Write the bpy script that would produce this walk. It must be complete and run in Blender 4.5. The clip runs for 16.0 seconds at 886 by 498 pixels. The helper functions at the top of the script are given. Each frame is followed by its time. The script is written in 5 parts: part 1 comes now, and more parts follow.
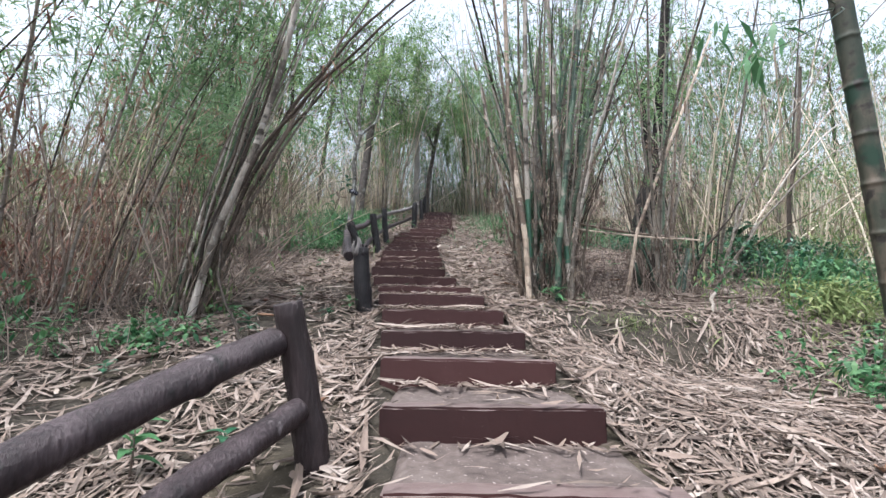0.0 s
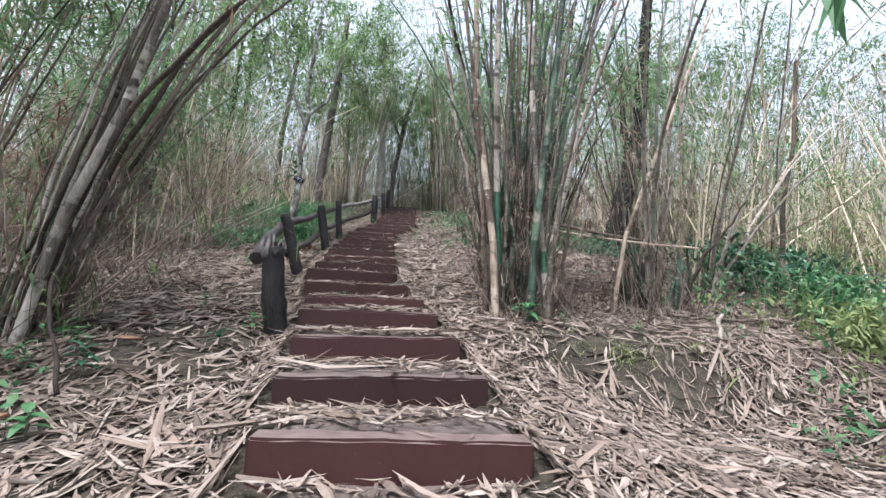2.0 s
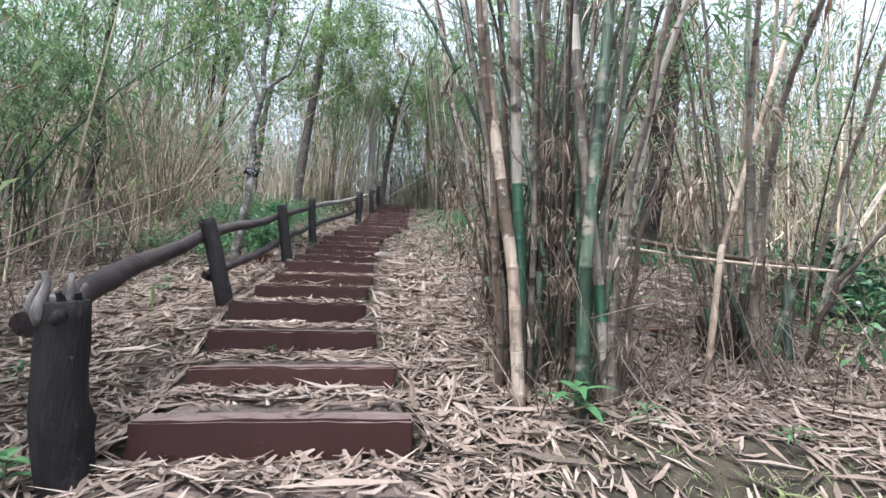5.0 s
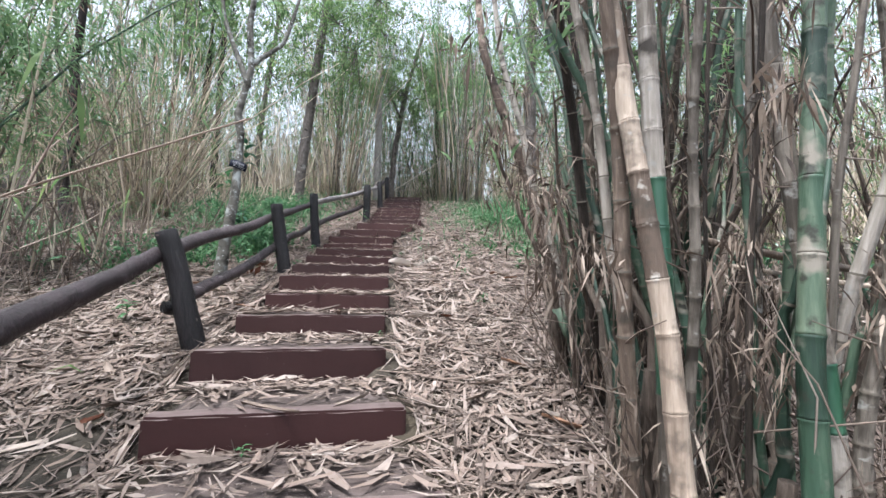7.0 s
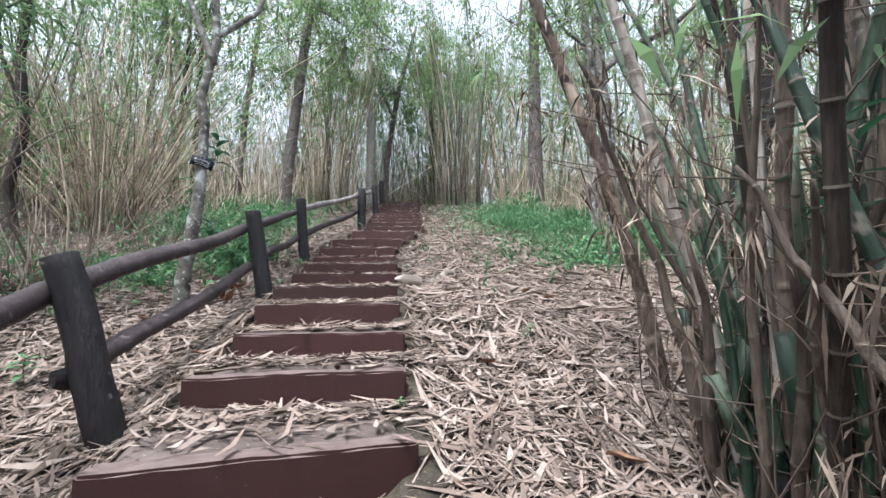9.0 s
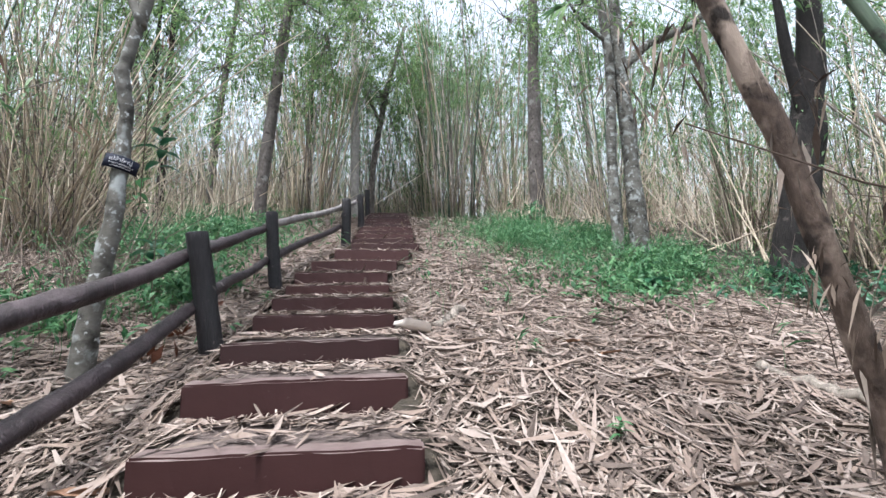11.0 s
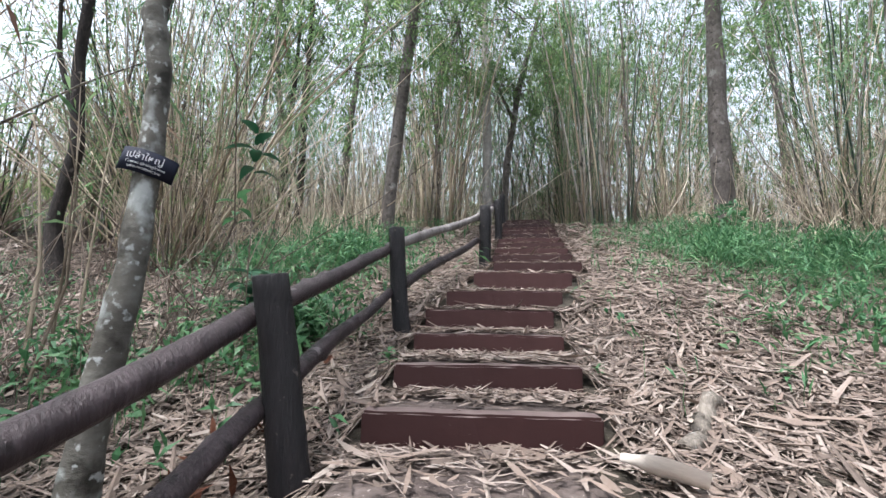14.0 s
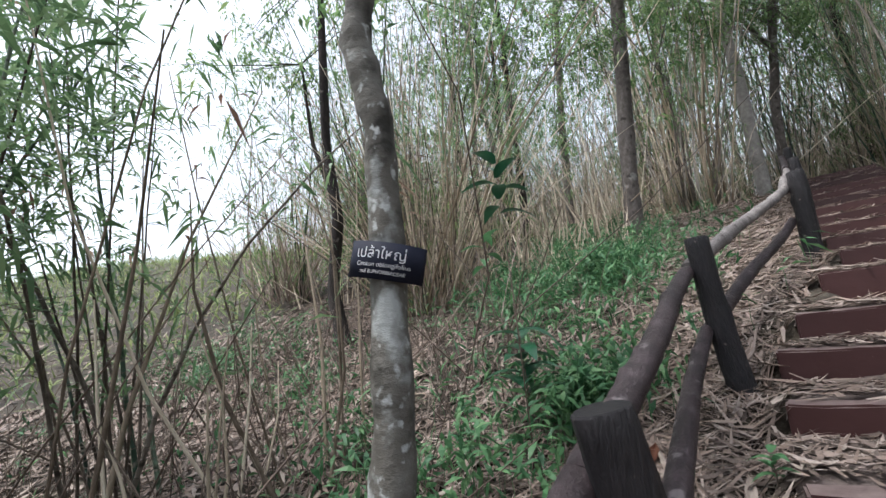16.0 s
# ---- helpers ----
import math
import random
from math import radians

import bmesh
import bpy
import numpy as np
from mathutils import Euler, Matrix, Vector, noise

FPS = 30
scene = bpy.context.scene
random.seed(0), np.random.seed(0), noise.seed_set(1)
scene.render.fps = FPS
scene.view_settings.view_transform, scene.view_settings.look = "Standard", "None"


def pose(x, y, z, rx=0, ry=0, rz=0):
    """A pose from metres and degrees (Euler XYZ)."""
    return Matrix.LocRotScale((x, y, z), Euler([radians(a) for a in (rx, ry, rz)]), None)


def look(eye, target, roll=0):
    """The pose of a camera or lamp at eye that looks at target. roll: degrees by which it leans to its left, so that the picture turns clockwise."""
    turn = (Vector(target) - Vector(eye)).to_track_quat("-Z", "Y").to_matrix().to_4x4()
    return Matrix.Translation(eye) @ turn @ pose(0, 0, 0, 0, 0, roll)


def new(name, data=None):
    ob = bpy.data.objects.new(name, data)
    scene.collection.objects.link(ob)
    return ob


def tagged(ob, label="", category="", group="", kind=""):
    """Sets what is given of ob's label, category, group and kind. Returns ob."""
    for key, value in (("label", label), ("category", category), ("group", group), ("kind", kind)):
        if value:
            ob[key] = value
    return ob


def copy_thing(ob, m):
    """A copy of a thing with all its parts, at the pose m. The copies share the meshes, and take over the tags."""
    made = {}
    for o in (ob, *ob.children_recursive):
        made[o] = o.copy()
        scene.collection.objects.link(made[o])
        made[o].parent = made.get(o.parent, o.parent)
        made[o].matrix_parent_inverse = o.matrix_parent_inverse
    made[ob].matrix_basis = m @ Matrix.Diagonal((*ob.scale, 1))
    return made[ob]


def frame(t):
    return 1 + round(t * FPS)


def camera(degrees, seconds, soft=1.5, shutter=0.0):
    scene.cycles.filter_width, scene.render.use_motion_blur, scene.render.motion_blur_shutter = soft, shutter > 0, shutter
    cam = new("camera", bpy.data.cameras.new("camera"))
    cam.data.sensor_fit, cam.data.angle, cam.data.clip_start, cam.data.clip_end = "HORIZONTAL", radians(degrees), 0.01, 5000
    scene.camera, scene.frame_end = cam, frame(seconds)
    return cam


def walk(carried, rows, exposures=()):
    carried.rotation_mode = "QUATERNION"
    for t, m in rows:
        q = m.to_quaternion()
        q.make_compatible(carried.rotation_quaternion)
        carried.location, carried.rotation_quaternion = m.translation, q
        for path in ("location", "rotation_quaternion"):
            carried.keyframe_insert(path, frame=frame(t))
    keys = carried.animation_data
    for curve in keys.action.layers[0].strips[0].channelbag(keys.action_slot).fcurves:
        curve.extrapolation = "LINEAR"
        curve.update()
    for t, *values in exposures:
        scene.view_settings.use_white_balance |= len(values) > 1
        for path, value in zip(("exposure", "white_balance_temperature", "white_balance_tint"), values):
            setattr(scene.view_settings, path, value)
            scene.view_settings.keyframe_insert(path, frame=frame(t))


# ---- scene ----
cam = camera(88.7, 16.0)
PATH = [
    (0, (0.205, -0.044, 1.22), (0.172, 1.938, 1.486), 1.0),
    (0.5, (0.147, 0.367, 1.271), (0.18, 2.351, 1.52), 1.5),
    (1, (0.18, 0.616, 1.428), (0.235, 2.598, 1.691), 1.2),
    (1.5, (0.354, 0.889, 1.479), (0.43, 2.87, 1.741), 1.6),
    (2, (0.424, 1.224, 1.459), (0.53, 3.205, 1.715), 2.1),
    (2.5, (0.415, 1.618, 1.699), (0.531, 3.597, 1.962), 2.3),
    (3, (0.452, 1.987, 1.681), (0.559, 3.965, 1.957), 2.1),
    (3.2, (0.482, 2.189, 1.698), (0.586, 4.164, 1.993), 1.9),
    (5.3, (0.631, 3.454, 1.975), (0.741, 5.44, 2.182), 1.6),
    (5.5, (0.635, 3.603, 1.954), (0.721, 5.593, 2.14), 1.3),
    (6, (0.641, 3.914, 2.1), (0.721, 5.903, 2.292), 1.8),
    (6.5, (0.521, 4.239, 2.121), (0.601, 6.228, 2.31), 1.4),
    (7, (0.385, 4.572, 2.339), (0.469, 6.561, 2.532), 0.8),
    (7.5, (0.301, 4.879, 2.301), (0.379, 6.867, 2.508), 0.2),
    (8, (0.234, 5.264, 2.444), (0.325, 7.251, 2.653), -0.8),
    (8.5, (0.21, 5.48, 2.528), (0.328, 7.465, 2.739), -1.1),
    (9, (0.111, 5.872, 2.565), (0.232, 7.857, 2.779), -0.7),
    (9.2, (0.058, 6.014, 2.639), (0.177, 7.999, 2.856), -1.0),
    (11.3, (-0.151, 7.426, 3.034), (0.05, 9.399, 3.293), -0.8),
    (11.5, (-0.203, 7.537, 3.092), (-0.008, 9.51, 3.355), -0.6),
    (12, (-0.289, 7.853, 3.061), (-0.126, 9.828, 3.33), -0.2),
    (12.5, (-0.328, 8.249, 3.22), (-0.254, 10.23, 3.487), 0.6),
    (13, (-0.351, 8.408, 3.318), (-0.33, 10.39, 3.584), 0.4),
    (13.5, (-0.461, 8.809, 3.235), (-0.533, 10.791, 3.496), 0.2),
    (14, (-0.544, 9.121, 3.421), (-0.891, 11.072, 3.694), 0.8),
    (14.5, (-0.756, 9.438, 3.487), (-1.433, 11.3, 3.757), 0.5),
    (15, (-0.974, 9.797, 3.637), (-1.969, 11.504, 3.947), -1.6),
    (15.5, (-1.159, 9.859, 3.813), (-2.294, 11.477, 4.12), -3.5),
    (16, (-1.259, 9.905, 3.855), (-2.481, 11.453, 4.189), -6.4),
]
walk(cam, [(t, look(eye, target, roll)) for t, eye, target, roll in PATH], [(0, 1.95, 6050, 9), (3, 2.0, 6050, 9), (5.5, 2.2, 6000, 9), (6.5, 2.25, 6000, 9), (9.5, 2.28, 6000, 9), (12, 2.12, 6050, 9), (13.5, 2.08, 6100, 9), (15, 2.05, 6150, 9), (16, 1.76, 6200, 10)])

# ---- world, sun, exposure ----
world = bpy.data.worlds.new("overcast_sky")
scene.world = world
world.use_nodes = True
wn = world.node_tree.nodes
sky = wn.new("ShaderNodeTexSky")
sky.sky_type = "NISHITA"
sky.sun_disc = False
sky.sun_elevation = radians(70)
sky.sun_rotation = radians(222)
sky.dust_density = 4.0
sky.air_density = 1.0
sky.ozone_density = 0.6
soften = wn.new("ShaderNodeHueSaturation")
soften.inputs["Saturation"].default_value = 0.38
world.node_tree.links.new(sky.outputs["Color"], soften.inputs["Color"])
world.node_tree.links.new(soften.outputs["Color"], wn["Background"].inputs["Color"])
wn["Background"].inputs["Strength"].default_value = 0.125
sun_data = bpy.data.lights.new("sun", "SUN")
sun_data.energy = 1.5
sun_data.angle = radians(14)
sun_data.color = (1.0, 0.98, 0.95)
sun = new("sun", sun_data)
sun.matrix_world = look((-9, -10, 40), (0, 0, 3.0))

# ---- materials ----
def material(name, stops, scale=6.0, rough=0.8, bump=0.3, stretch=(1, 1, 1), vary="", detail=6.0, spots=None, through_light=0.0, gloss=0.3, dust=None, grain=0.5):
    """Noise-driven colour; vary 'object' or 'island' shifts value piece by piece; spots: (colour, scale, amount)."""
    m = bpy.data.materials.new(name)
    m.use_nodes = True
    n, l = m.node_tree.nodes, m.node_tree.links
    b = n["Principled BSDF"]
    co = n.new("ShaderNodeTexCoord")
    mp = n.new("ShaderNodeMapping")
    mp.inputs["Scale"].default_value = stretch
    l.new(co.outputs["Object"], mp.inputs["Vector"])
    no = n.new("ShaderNodeTexNoise")
    no.inputs["Scale"].default_value = scale
    no.inputs["Detail"].default_value = detail
    no.inputs["Roughness"].default_value = 0.65
    l.new(mp.outputs["Vector"], no.inputs["Vector"])
    big = n.new("ShaderNodeTexNoise")
    big.inputs["Scale"].default_value = scale * 0.13
    big.inputs["Detail"].default_value = 3
    l.new(mp.outputs["Vector"], big.inputs["Vector"])
    mixf = n.new("ShaderNodeMath")
    mixf.operation = "MULTIPLY_ADD"
    mixf.inputs[1].default_value = 0.55
    l.new(no.outputs["Fac"], mixf.inputs[0])
    half = n.new("ShaderNodeMath")
    half.operation = "MULTIPLY"
    half.inputs[1].default_value = 0.45
    l.new(big.outputs["Fac"], half.inputs[0])
    l.new(half.outputs[0], mixf.inputs[2])
    fac = mixf.outputs[0]
    if vary:
        if vary == "object":
            src = n.new("ShaderNodeObjectInfo").outputs["Random"]
        else:
            src = n.new("ShaderNodeNewGeometry").outputs["Random Per Island"]
        sh = n.new("ShaderNodeMath")
        sh.operation = "MULTIPLY_ADD"
        sh.inputs[1].default_value = 0.62
        l.new(src, sh.inputs[0])
        lo = n.new("ShaderNodeMath")
        lo.operation = "MULTIPLY_ADD"
        lo.inputs[1].default_value = grain
        lo.inputs[2].default_value = 0.19 - 0.5 * grain
        l.new(fac, lo.inputs[0])
        l.new(lo.outputs[0], sh.inputs[2])
        fac = sh.outputs[0]
    r = n.new("ShaderNodeValToRGB")
    e = r.color_ramp.elements
    first, last = (0.18, 0.88) if vary else (0.32, 0.68)
    for i, c in enumerate(stops):
        p = first + (last - first) * i / max(1, len(stops) - 1)
        el = e[i] if i < 2 else e.new(p)
        el.position, el.color = p, (*c, 1)
    l.new(fac, r.inputs["Fac"])
    colour = r.outputs["Color"]
    for c, s, amount in ([spots] if isinstance(spots, tuple) else spots or []):
        sp = n.new("ShaderNodeTexNoise")
        sp.inputs["Scale"].default_value = s
        sp.inputs["Detail"].default_value = 4
        l.new(co.outputs["Object"], sp.inputs["Vector"])
        st = n.new("ShaderNodeMapRange")
        st.inputs["From Min"].default_value = 0.62 - amount * 0.2
        st.inputs["From Max"].default_value = 0.70 - amount * 0.1
        l.new(sp.outputs["Fac"], st.inputs["Value"])
        mx = n.new("ShaderNodeMix")
        mx.data_type = "RGBA"
        mx.inputs["B"].default_value = (*c, 1)
        l.new(st.outputs["Result"], mx.inputs["Factor"])
        l.new(colour, mx.inputs["A"])
        colour = mx.outputs["Result"]
    if dust:
        ge = n.new("ShaderNodeNewGeometry")
        sx = n.new("ShaderNodeSeparateXYZ")
        l.new(ge.outputs["Normal"], sx.inputs["Vector"])
        lay = n.new("ShaderNodeMapRange")
        lay.inputs["From Min"].default_value = 0.55
        lay.inputs["From Max"].default_value = 0.95
        lay.inputs["To Max"].default_value = 0.9
        l.new(sx.outputs["Z"], lay.inputs["Value"])
        patch = n.new("ShaderNodeMath")
        patch.operation = "MULTIPLY"
        l.new(lay.outputs["Result"], patch.inputs[0])
        l.new(no.outputs["Fac"], patch.inputs[1])
        wide = n.new("ShaderNodeMath")
        wide.operation = "MULTIPLY"
        wide.inputs[1].default_value = 1.25
        wide.use_clamp = True
        l.new(patch.outputs[0], wide.inputs[0])
        dm = n.new("ShaderNodeMix")
        dm.data_type = "RGBA"
        dm.inputs["B"].default_value = (*dust, 1)
        l.new(wide.outputs[0], dm.inputs["Factor"])
        l.new(colour, dm.inputs["A"])
        colour = dm.outputs["Result"]
    l.new(colour, b.inputs["Base Color"])
    b.inputs["Roughness"].default_value = rough
    b.inputs["Specular IOR Level"].default_value = gloss
    if bump:
        bp = n.new("ShaderNodeBump")
        bp.inputs["Strength"].default_value = bump
        bp.inputs["Distance"].default_value = 0.02
        l.new(no.outputs["Fac"], bp.inputs["Height"])
        l.new(bp.outputs["Normal"], b.inputs["Normal"])
    if through_light:
        tr = n.new("ShaderNodeBsdfTranslucent")
        l.new(colour, tr.inputs["Color"])
        mix = n.new("ShaderNodeMixShader")
        mix.inputs["Fac"].default_value = through_light
        l.new(b.outputs["BSDF"], mix.inputs[1])
        l.new(tr.outputs["BSDF"], mix.inputs[2])
        l.new(mix.outputs["Shader"], n["Material Output"].inputs["Surface"])
    return m


SOIL = material("litter_soil", [(0.010, 0.008, 0.006), (0.027, 0.022, 0.016), (0.062, 0.051, 0.038)], 14, 0.95, 0.9, spots=[((0.045, 0.036, 0.024), 1.3, 0.4), ((0.11, 0.088, 0.066), 55, -0.05)])
TREAD = material("trodden_soil", [(0.038, 0.028, 0.025), (0.076, 0.058, 0.052), (0.130, 0.104, 0.094)], 14, 0.95, 0.5, spots=((0.26, 0.22, 0.20), 40, -0.1))
LITTER = material("dry_leaf", [(0.052, 0.038, 0.031), (0.122, 0.093, 0.077), (0.188, 0.140, 0.114), (0.240, 0.193, 0.166), (0.320, 0.272, 0.238)], 30, 0.75, 0.15, vary="island", through_light=0.12)
SHEATH = material("dry_sheath", [(0.10, 0.072, 0.056), (0.20, 0.155, 0.126), (0.34, 0.29, 0.25)], 30, 0.7, 0.25, (1, 6, 1), vary="object")
STEP = material("red_brown_paint", [(0.021, 0.0068, 0.0065), (0.033, 0.0108, 0.0101), (0.047, 0.0172, 0.0158)], 9, 0.6, 0.12, (1, 1.6, 1.6), vary="object", spots=((0.12, 0.088, 0.074), 26, -0.45), dust=(0.155, 0.122, 0.114))
LOG = material("weathered_log", [(0.011, 0.008, 0.009), (0.030, 0.0205, 0.0225), (0.072, 0.054, 0.058)], 16, 0.5, 0.7, (4, 4, 0.7), spots=[((0.14, 0.12, 0.122), 9, -0.12), ((0.009, 0.007, 0.007), 12, 0.0)])
LOG_DARK = material("dark_oiled_log", [(0.008, 0.0045, 0.0048), (0.020, 0.0125, 0.0130), (0.050, 0.036, 0.037)], 16, 0.5, 0.7, (4, 4, 0.7), spots=((0.10, 0.080, 0.078), 9, -0.2))
LOG_PALE = material("bleached_log", [(0.06, 0.052, 0.05), (0.14, 0.125, 0.12), (0.25, 0.23, 0.22)], 16, 0.75, 0.7, (4, 4, 0.7), spots=((0.04, 0.03, 0.03), 14, 0.1))
HILL_GRASS = material("pale_grass", [(0.10, 0.14, 0.05), (0.17, 0.22, 0.085), (0.27, 0.29, 0.14)], 10, 0.8, 0.0, vary="island", through_light=0.35)
CHAR = material("charred_log", [(0.004, 0.0035, 0.0045), (0.009, 0.0075, 0.009), (0.024, 0.020, 0.021)], 18, 0.6, 0.9, (4, 4, 0.7), spots=((0.10, 0.080, 0.075), 20, -0.3))
CULM_TAN = material("dry_culm", [(0.105, 0.076, 0.058), (0.27, 0.208, 0.160), (0.47, 0.385, 0.31)], 14, 0.7, 0.6, (4, 4, 0.35), vary="object", grain=1.5, spots=[((0.062, 0.05, 0.04), 7, 0.4), ((0.36, 0.33, 0.29), 16, -0.05)])
CULM_STRAW = material("straw_culm", [(0.16, 0.118, 0.080), (0.36, 0.285, 0.205), (0.56, 0.475, 0.37)], 6, 0.7, 0.0, (3, 3, 0.5), vary="object", grain=0.8)
CULM_GREY = material("grey_culm", [(0.072, 0.060, 0.049), (0.215, 0.185, 0.155), (0.41, 0.37, 0.33)], 14, 0.7, 0.6, (4, 4, 0.35), vary="object", grain=1.5, spots=[((0.045, 0.037, 0.030), 7, 0.35), ((0.30, 0.29, 0.27), 13, 0.0)])
CULM_GREEN = material("green_culm", [(0.012, 0.026, 0.017), (0.032, 0.064, 0.040), (0.105, 0.135, 0.092)], 9, 0.55, 0.4, (4, 4, 0.35), vary="object", grain=1.4, spots=[((0.19, 0.17, 0.14), 6, 0.3), ((0.028, 0.03, 0.022), 14, 0.2)])
CULM_DARK = material("rotten_culm", [(0.020, 0.015, 0.012), (0.070, 0.053, 0.042), (0.20, 0.16, 0.13)], 14, 0.85, 0.8, (4, 4, 0.4), vary="object", grain=1.6)
CULM_JADE = material("fresh_green_culm", [(0.016, 0.050, 0.032), (0.028, 0.085, 0.050), (0.06, 0.13, 0.08)], 5, 0.35, 0.1, (3, 3, 0.4), gloss=0.5)
THICKET = material("dry_thicket", [(0.09, 0.067, 0.048), (0.31, 0.250, 0.186), (0.49, 0.410, 0.316), (0.68, 0.60, 0.49)], 8, 0.75, 0.0, vary="island")
STRAW_LEAF = material("bamboo_leaf", [(0.070, 0.125, 0.050), (0.155, 0.230, 0.088), (0.28, 0.35, 0.15)], 20, 0.5, 0.0, vary="island", through_light=0.6)
BROWN_BRUSH = material("brown_brush", [(0.095, 0.066, 0.054), (0.29, 0.222, 0.182), (0.50, 0.415, 0.345)], 8, 0.8, 0.0, vary="island")
RED_LEAF = material("withered_red_leaf", [(0.085, 0.036, 0.027), (0.21, 0.105, 0.078), (0.38, 0.27, 0.21)], 20, 0.7, 0.0, vary="island", through_light=0.35)
TWIG = material("dead_twig", [(0.045, 0.031, 0.025), (0.125, 0.094, 0.076), (0.26, 0.21, 0.18)], 8, 0.8, 0.0, vary="island")
LEAF = material("bamboo_leaf", [(0.060, 0.115, 0.055), (0.12, 0.20, 0.095), (0.20, 0.28, 0.145)], 20, 0.5, 0.0, vary="island", through_light=0.5)
LEAF_DRY = material("withered_leaf", [(0.11, 0.055, 0.040), (0.22, 0.135, 0.10), (0.36, 0.27, 0.20)], 20, 0.7, 0.0, vary="island", through_light=0.3)
LEAF_TREE = material("tree_leaf", [(0.055, 0.108, 0.045), (0.120, 0.195, 0.078), (0.22, 0.29, 0.12)], 20, 0.45, 0.0, vary="island", through_light=0.6)
HERB = material("herb_leaf", [(0.026, 0.082, 0.036), (0.062, 0.155, 0.066), (0.14, 0.25, 0.11)], 20, 0.5, 0.0, vary="island", through_light=0.35)
HERB_DARK = material("dark_glossy_leaf", [(0.012, 0.055, 0.030), (0.020, 0.085, 0.042), (0.045, 0.13, 0.065)], 20, 0.35, 0.0, vary="island", through_light=0.25, gloss=0.5)
BARK = material("smooth_bark", [(0.036, 0.029, 0.026), (0.086, 0.073, 0.066), (0.17, 0.15, 0.138)], 9, 0.85, 0.8, (1.5, 1.5, 1.0), spots=[((0.22, 0.21, 0.195), 4, 0.1), ((0.03, 0.025, 0.022), 8, 0.15)])
BARK_PALE = material("pale_bark", [(0.12, 0.11, 0.10), (0.22, 0.205, 0.19), (0.34, 0.32, 0.30)], 8, 0.85, 0.5, (1.5, 1.5, 1.2))
BARK_LICHEN = material("lichen_bark", [(0.036, 0.032, 0.026), (0.092, 0.086, 0.074), (0.17, 0.165, 0.147)], 7, 0.85, 0.8, (1, 1, 1.6), spots=[((0.25, 0.262, 0.253), 8, 0.4), ((0.022, 0.020, 0.016), 6, 0.42), ((0.30, 0.31, 0.30), 21, 0.05)])
MOTTLED = material("mottled_culm", [(0.014, 0.026, 0.016), (0.045, 0.045, 0.032), (0.12, 0.092, 0.070)], 4, 0.6, 0.4, (2, 2, 0.8), spots=[((0.012, 0.032, 0.019), 3, 0.45), ((0.02, 0.017, 0.014), 9, 0.3)])
OLD_SHEATH = material("old_sheath", [(0.030, 0.021, 0.016), (0.095, 0.068, 0.052), (0.20, 0.155, 0.122), (0.34, 0.28, 0.23)], 20, 0.8, 0.2, vary="island", through_light=0.1)
BURNT_BARK = material("burnt_bark", [(0.0030, 0.0024, 0.0022), (0.0085, 0.0066, 0.0058), (0.026, 0.020, 0.0175)], 10, 0.9, 1.0, (2, 2, 0.8), spots=[((0.055, 0.044, 0.038), 5, 0.0)])
PEELING = material("peeling_bark", [(0.026, 0.018, 0.014), (0.085, 0.060, 0.047), (0.17, 0.13, 0.105)], 12, 0.85, 0.8, (2, 2, 0.8), spots=[((0.30, 0.235, 0.19), 5, 0.35), ((0.02, 0.014, 0.011), 8, 0.3)])
BARK_DARK = material("dark_bark", [(0.006, 0.0045, 0.004), (0.016, 0.012, 0.0105), (0.044, 0.034, 0.030)], 14, 0.9, 1.0, (2, 2, 0.7), spots=[((0.10, 0.085, 0.075), 6, -0.1)])
PLATE = material("sign_enamel", [(0.006, 0.007, 0.014), (0.010, 0.012, 0.024)], 8, 0.7, 0.05, gloss=0.15)
PAINT = material("white_lettering", [(0.70, 0.70, 0.72), (0.80, 0.80, 0.80)], 20, 0.6, 0.0)
NODE = material("node_ring", [(0.060, 0.050, 0.040), (0.14, 0.12, 0.095)], 20, 0.8, 0.3)
RUST_LEAF = material("rust_leaf", [(0.035, 0.014, 0.009), (0.085, 0.030, 0.016), (0.15, 0.060, 0.03)], 20, 0.6, 0.2, vary="island", through_light=0.15)

# ---- mesh helpers ----
def mesh_of(name, verts, faces, mat, smooth=True):
    """A mesh from an array of places and an array of faces with one count of corners."""
    verts, faces = np.asarray(verts, dtype=np.float32), np.asarray(faces, dtype=np.int32)
    me = bpy.data.meshes.new(name)
    me.vertices.add(len(verts))
    me.vertices.foreach_set("co", verts.ravel())
    k = faces.shape[1]
    me.loops.add(faces.size)
    me.loops.foreach_set("vertex_index", faces.ravel())
    me.polygons.add(len(faces))
    me.polygons.foreach_set("loop_start", np.arange(0, faces.size, k, dtype=np.int32))
    me.polygons.foreach_set("use_smooth", np.full(len(faces), smooth))
    me.update(calc_edges=True)
    me.materials.append(mat)
    return me


def put(name, me, parent=None, label="", m=None):
    ob = new(name, me)
    ob.parent = parent
    if m is not None:
        ob.matrix_basis = m
    if label:
        ob["label"] = label
    return ob


def thing(name, m, label, category, group="", kind=""):
    ob = new(name)
    ob.empty_display_size = 0.1
    ob.matrix_basis = m
    return tagged(ob, label, category, group, kind)


